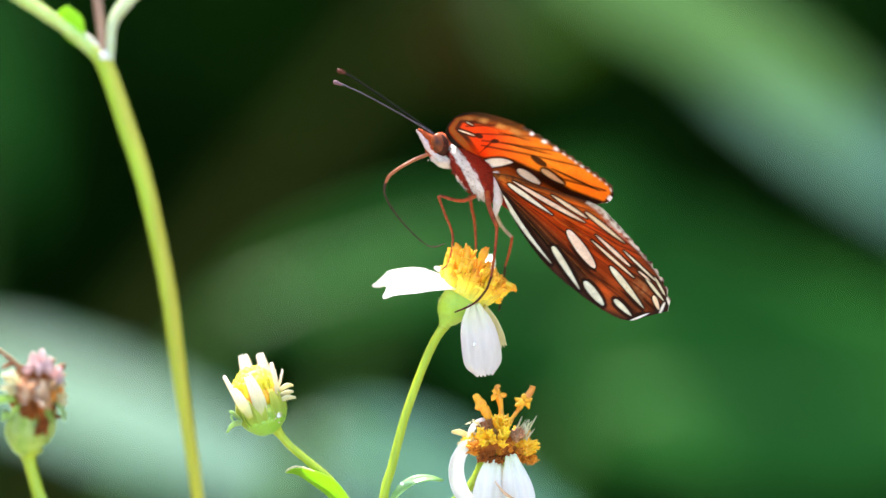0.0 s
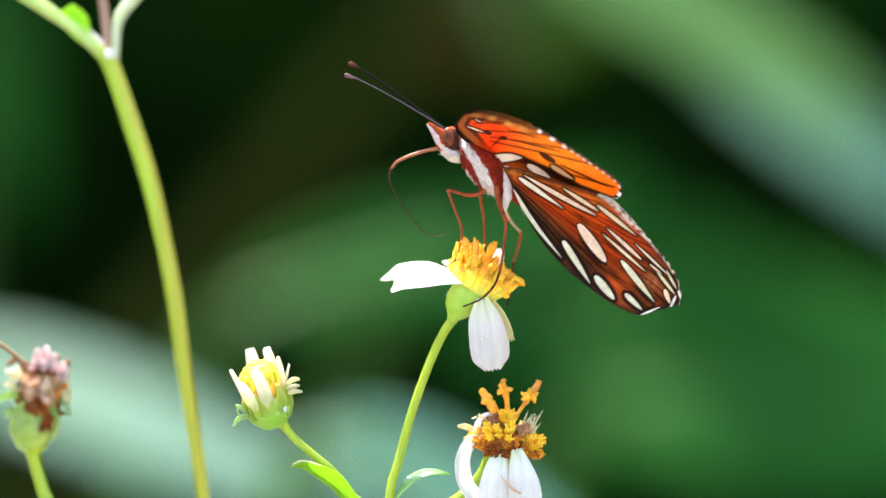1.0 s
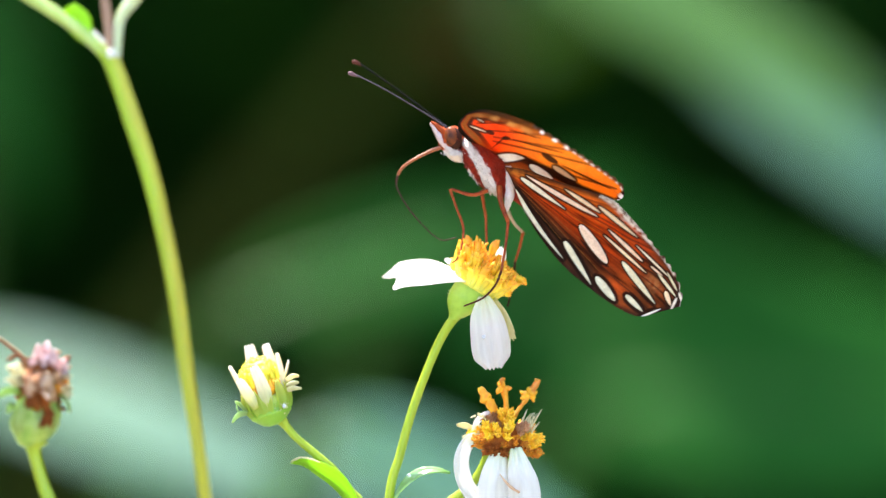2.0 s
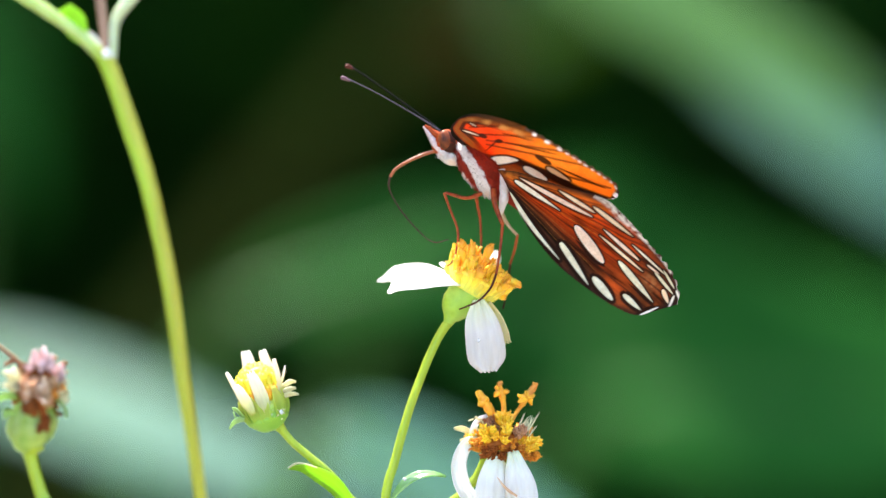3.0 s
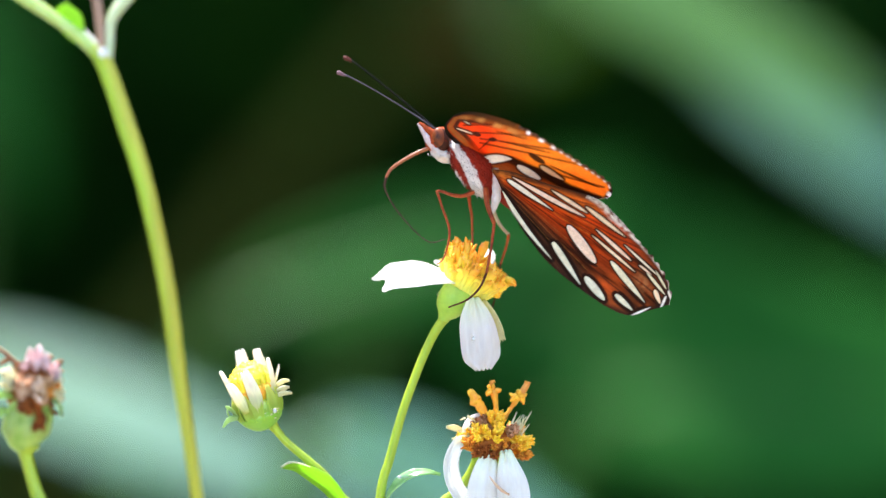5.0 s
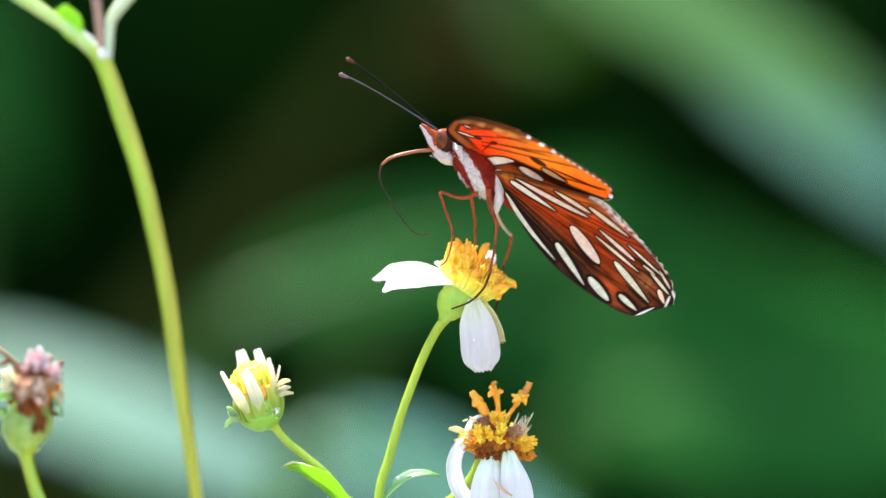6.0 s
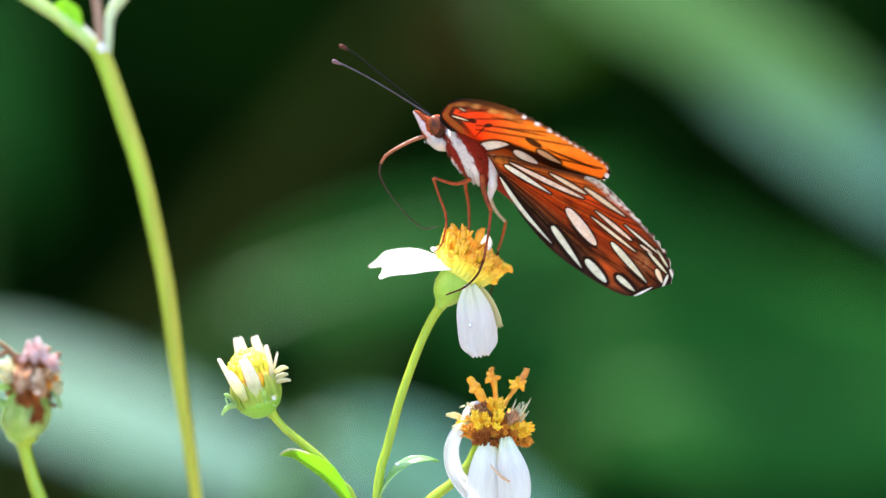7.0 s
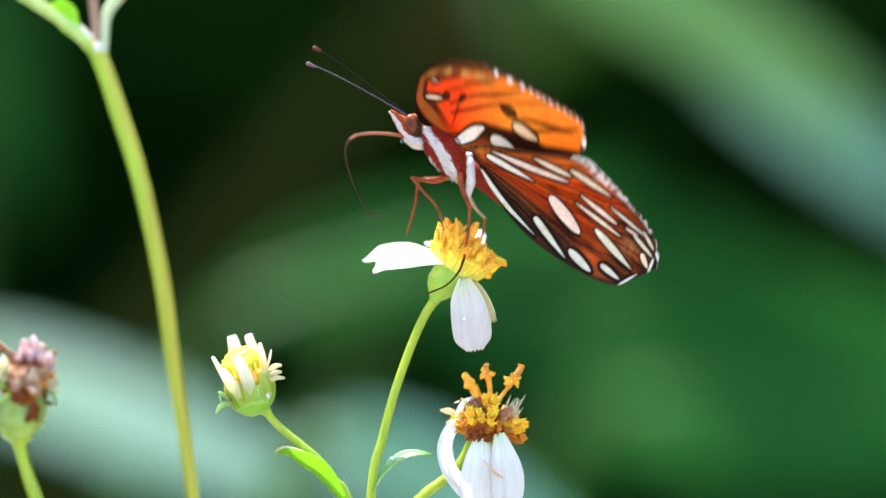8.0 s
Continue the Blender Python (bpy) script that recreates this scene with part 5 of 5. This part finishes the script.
    leg((((904, 382, 10, 8), (918, 408, 14, 5), (934, 426, 18, 4.5)), ((935, 425, 18, 4.5), (930, 450, 26, 3.8), (921, 478, 34, 3.5)), ((921, 478, 34, 3.4), (918, 505, 44, 3), (914, 530, 30, 3), (907, 557, 10, 2.6))), (PALE_LEG, LEG, DARK_LEG), "rusty hind leg with a pale thigh")
    # proboscis
    mouth = at(790, 276, 0)
    tongue = part("proboscis", rod((794, 274, 0, 3.5), (770, 284, -2, 3.2), (742, 300, -4, 2.9), (724, 314, -4, 2.7), (716, 328, -4, 2.4)), TONGUE, ob, "curved orange proboscis", mouth)
    tongue_end = part("proboscis_end", rod((716, 328, -4, 2.4), (714, 346, -4, 1.9), (724, 368, -4, 1.6), (742, 394, -4, 1.4), (764, 418, -4, 1.2), (784, 436, -4, 1.1), (800, 442, -4, 1.1), (822, 436, -4, 0.9), steps=8), DARK_TONGUE, tongue, "thin dark end of the proboscis", at(716, 328, -4))
    # wings
    wings = {}
    for side, key in ((-1, "near"), (1, "far")):
        wings["fore_" + key] = make_wing("forewing", ob, "bright orange forewing with black veins and pale edge dots", FORE_ROOT, FORE_LOW, FORE_HIGH, fore_rise, side, True)
        wings["hind_" + key] = make_wing("hindwing", ob, "brown orange hindwing with long silver spots", HIND_ROOT, HIND_LOW, HIND_HIGH, hind_rise, side, False)
    return ob, (tongue, tongue_end), wings, fore_leg, far_leg, feelers


butterfly, tongue, wings, fore_leg, far_leg, feelers = make_butterfly()


# ---- sway in the wind and the butterfly's own movement ----
# seconds; across and down in tenths of a millimetre; degrees clockwise
TALL_SWAY = (
    (0.0, -16.9, 0.0, 0.0), (0.5, 4.6, -4.6, 0.0), (1.0, -7.7, -3.1, 0.0), (1.5, 7.6, -4.6, 0.0), (1.7, 3.0, -5.0, 0.0), (2.8, -11.0, -3.0, 0.0), (3.0, -12.3, -3.1, 0.0), (3.5, 0.0, 0.0, 0.0), (4.0, -23.0, -7.7, 0.0), (4.5, -7.7, -7.7, 0.0), (4.7, -14.0, -5.0, 0.0), (5.8, -22.0, -5.0, 0.0), (6.0, -19.9, -3.1, 0.0), (6.5, -9.2, -12.2, 0.0), (7.0, -21.4, -13.8, 0.0), (7.5, -21.4, -9.2, 0.0), (7.8, -30.0, -13.5, 0.0), (8.0, -27.6, -15.3, 0.0))
WITHER_SWAY = (
    (0.0, -13.7, 1.6, 0.0), (0.5, 3.1, -6.1, 0.0), (1.0, -6.1, -4.5, 0.0), (1.5, 9.2, -9.1, 0.0), (1.7, 2.0, -13.0, 0.0), (2.8, -10.0, -5.0, 0.0), (3.0, -10.7, -3.0, 0.0), (3.5, 0.0, 0.0, 0.0), (4.0, -21.4, -9.1, 0.0), (4.5, -7.6, -9.1, 0.0), (4.7, -13.0, -5.0, 0.0), (5.8, -22.0, -6.0, 0.0), (6.0, -18.3, -3.0, 0.0), (6.5, -10.7, -16.8, 0.0), (7.0, -21.4, -18.3, 0.0), (7.5, -22.9, -10.7, 0.0), (7.8, -31.0, -17.0, 0.0), (8.0, -29.1, -21.4, 0.0))
BUD_SWAY = (
    (0.0, -17.5, 1.7, -0.43), (0.5, 3.1, -9.2, -0.0), (1.0, -6.1, -9.2, -0.0), (1.5, 10.7, -14.6, 0.25), (1.7, 1.0, -17.0, 0.0), (2.8, -13.0, -5.0, 0.0), (3.0, -12.9, -4.5, -0.4), (3.5, 0.0, 0.0, 0.0), (4.0, -27.5, -14.5, -0.21), (4.5, -9.1, -14.5, -0.21), (4.7, -18.0, -6.0, 0.0), (5.8, -28.0, -9.0, 0.0), (6.0, -22.1, -6.0, -0.44), (6.5, -14.5, -27.4, -0.43), (7.0, -26.7, -28.9, -0.43), (7.5, -29.1, -16.8, -0.01), (7.8, -41.0, -25.0, 0.0), (8.0, -37.4, -32.7, -0.63))
FLOWER_SWAY = (
    (0.0, -23.9, -0.7, -1.61), (0.5, 1.3, -9.6, -0.8), (1.0, -9.6, -10.9, -1.24), (1.5, 11.0, -13.5, -0.37), (1.7, 1.6, -15.4, -0.5), (2.8, -12.8, -7.2, -0.86), (3.0, -15.6, -7.7, -0.98), (3.5, 0.0, 0.0, 0.0), (4.0, -32.2, -19.7, -1.45), (4.5, -11.3, -17.2, -0.82), (4.7, -18.9, -10.9, -0.99), (5.8, -28.8, -13.2, -0.86), (6.0, -24.2, -9.0, -0.47), (6.5, -16.0, -29.5, -0.93), (7.0, -30.7, -34.7, -1.39), (7.5, -31.2, -20.6, -0.75), (7.8, -42.5, -31.5, -1.0), (8.0, -41.5, -45.0, -1.5))
SPENT_SWAY = (
    (0.0, -16.9, -1.5, 0.0), (0.5, 3.0, -10.7, 0.0), (1.0, -6.1, -11.4, -0.01), (1.5, 12.2, -13.8, 0.0), (1.7, 0.0, -15.0, 0.0), (2.8, -13.0, -7.0, 0.0), (3.0, -12.3, -7.6, -0.0), (3.5, 0.0, 0.0, 0.0), (4.0, -27.6, -18.3, -0.0), (4.5, -9.2, -16.1, 0.03), (4.7, -20.0, -9.0, 0.0), (5.8, -30.0, -12.0, 0.0), (6.0, -21.8, -7.6, -0.6), (6.5, -14.1, -29.0, -0.6), (7.0, -26.4, -32.1, -0.6), (7.5, -29.1, -19.9, 0.0), (7.8, -43.0, -28.0, 0.0), (8.0, -36.8, -39.1, 0.03))
BUTTERFLY_SWAY = (
    (0.0, -31.3, -4.7, -1.68), (0.5, -1.0, -11.9, -1.02), (1.0, -13.8, -13.9, -0.87), (1.5, 11.6, -15.0, -0.54), (1.7, 3.0, -16.1, -0.25), (2.8, -18.6, -8.0, -0.54), (3.0, -20.3, -9.3, -0.9), (3.5, 0.0, 0.0, 0.0), (4.0, -39.7, -19.9, -1.0), (4.5, -16.4, -17.3, -0.05), (4.7, -26.2, -11.7, 0.33), (5.8, -36.8, -12.1, 0.97), (6.0, -27.7, -9.1, 0.51), (6.5, -20.0, -27.6, 0.29), (7.0, -39.3, -34.1, 0.13), (7.5, -37.2, -19.2, 0.48), (7.8, -57.9, -26.6, -0.52), (7.9, -70, -31.5, -1.2), (8.0, -79.1, -37.9, -1.83))
# seconds; degrees by which the wings are raised from their pose at rest
FOREWING_LIFT = ((0.0, 4.8), (0.5, 1.1), (1.0, 2.5), (1.5, 2.2), (2.8, 2.1), (3.5, 0.0), (4.5, 3.3), (5.8, -0.8), (6.5, 0.7), (7.0, 2.5), (7.1, 1.1), (7.2, -4.0), (7.3, -10.5), (7.5, -6.4), (7.6, -10.5), (7.7, -12.0), (7.8, -10.5), (7.9, -2.0), (8.0, 21.0))
HINDWING_LIFT = ((0.0, -1.0), (1.0, 1.0), (3.5, 0.0), (5.8, 0.0), (6.5, 0.5), (7.0, 2.0), (7.2, -2.0), (7.3, -6.0), (7.5, -2.0), (7.6, -6.0), (7.8, -6.0), (7.9, -2.0), (8.0, 15.0))
WING_SWEEP = ((0.0, 1.5), (0.5, 1.5), (1.0, 0.5), (1.5, 1.0), (3.0, -0.5), (3.5, 0.0), (4.0, -1.5), (4.5, -1.6), (6.0, -2.0), (6.5, -2.5), (7.0, -3.5), (7.5, -2.9), (7.8, -4.4), (7.9, -4.0), (8.0, -5.0))
TONGUE_TURN = ((0.0, 3.0), (0.5, 7.0), (1.0, 13.0), (1.5, 3.0), (1.7, 2.0), (2.8, 6.5), (3.0, 6.0), (3.5, 0.0), (4.0, 3.0), (4.5, 7.0), (4.7, -2.0), (5.8, 11.0), (5.9, 13.0), (6.0, 18.0), (6.2, 19.0), (6.5, 13.0), (6.7, 9.0), (7.0, 3.0), (7.4, 1.0), (7.5, 3.0), (7.6, 13.0), (7.8, 21.0), (7.9, 23.0), (8.0, 33.0))


def sway(ob, rows):
    base = ORIGIN[ob.name]
    walk(ob, [(t, Matrix.Translation(base + Vector((x * 1e-4, 0, -y * 1e-4))) @ Matrix.Rotation(radians(a), 4, "Y")) for t, x, y, a in rows])


def beat(ob, rows, side, last_turn, last_swing):
    """Wings rise about the hinge line, sweep in their plane and, at the last beat, swing forward."""
    rest = Matrix.Translation(ob.location)
    times = sorted({t for t, _ in rows} | {t for t, _ in WING_SWEEP})
    lift, turn = list(zip(*rows)), list(zip(*WING_SWEEP[:-1], (8.0, WING_SWEEP[-1][1] + last_turn)))
    walk(ob, [(t, rest @ Matrix.Rotation(radians(float(np.interp(t, *turn))), 4, "Y") @ Matrix.Rotation(radians(float(np.interp(t, *lift))) * side, 4, WING_ALONG) @ Matrix.Rotation(radians(last_swing * float(np.interp(t, (7.9, 8.0), (0, 1)))) * side, 4, WING_OUT)) for t in times])


def bend(ob, rows):
    rest = Matrix.Translation(ob.location)
    walk(ob, [(t, rest @ Matrix.Rotation(radians(a), 4, "Y")) for t, a in rows])


def motions():
    sway(tall_stem, TALL_SWAY)
    sway(withered_head, WITHER_SWAY)
    sway(bud, BUD_SWAY)
    sway(main_flower, FLOWER_SWAY)
    sway(spent_flower, SPENT_SWAY)
    sway(butterfly, BUTTERFLY_SWAY)
    for key, side in (("near", -1), ("far", 1)):
        beat(wings["fore_" + key], FOREWING_LIFT, side, 3.0, 14.0)
        beat(wings["hind_" + key], HINDWING_LIFT, side, 1.5, 0.0)
    bend(tongue[0], TONGUE_TURN)
    bend(tongue[1], [(t, -0.6 * min(a, 20.0)) for t, a in TONGUE_TURN])
    bend(feelers[1], ((0.0, -0.5), (1.5, -0.5), (3.5, 0.0), (4.5, 1.2), (6.0, 1.8), (7.0, 2.0), (7.5, 2.5), (8.0, 2.0)))
    bend(fore_leg[1], ((0.0, 0.0), (7.8, 0.0), (7.9, -10.0), (8.0, -20.0)))
    bend(far_leg[0], ((0.0, 0.0), (7.8, 0.0), (7.9, 50.0), (8.0, 95.0)))
    bend(far_leg[1], ((0.0, 0.0), (7.8, 0.0), (7.9, -40.0), (8.0, -85.0)))


motions()
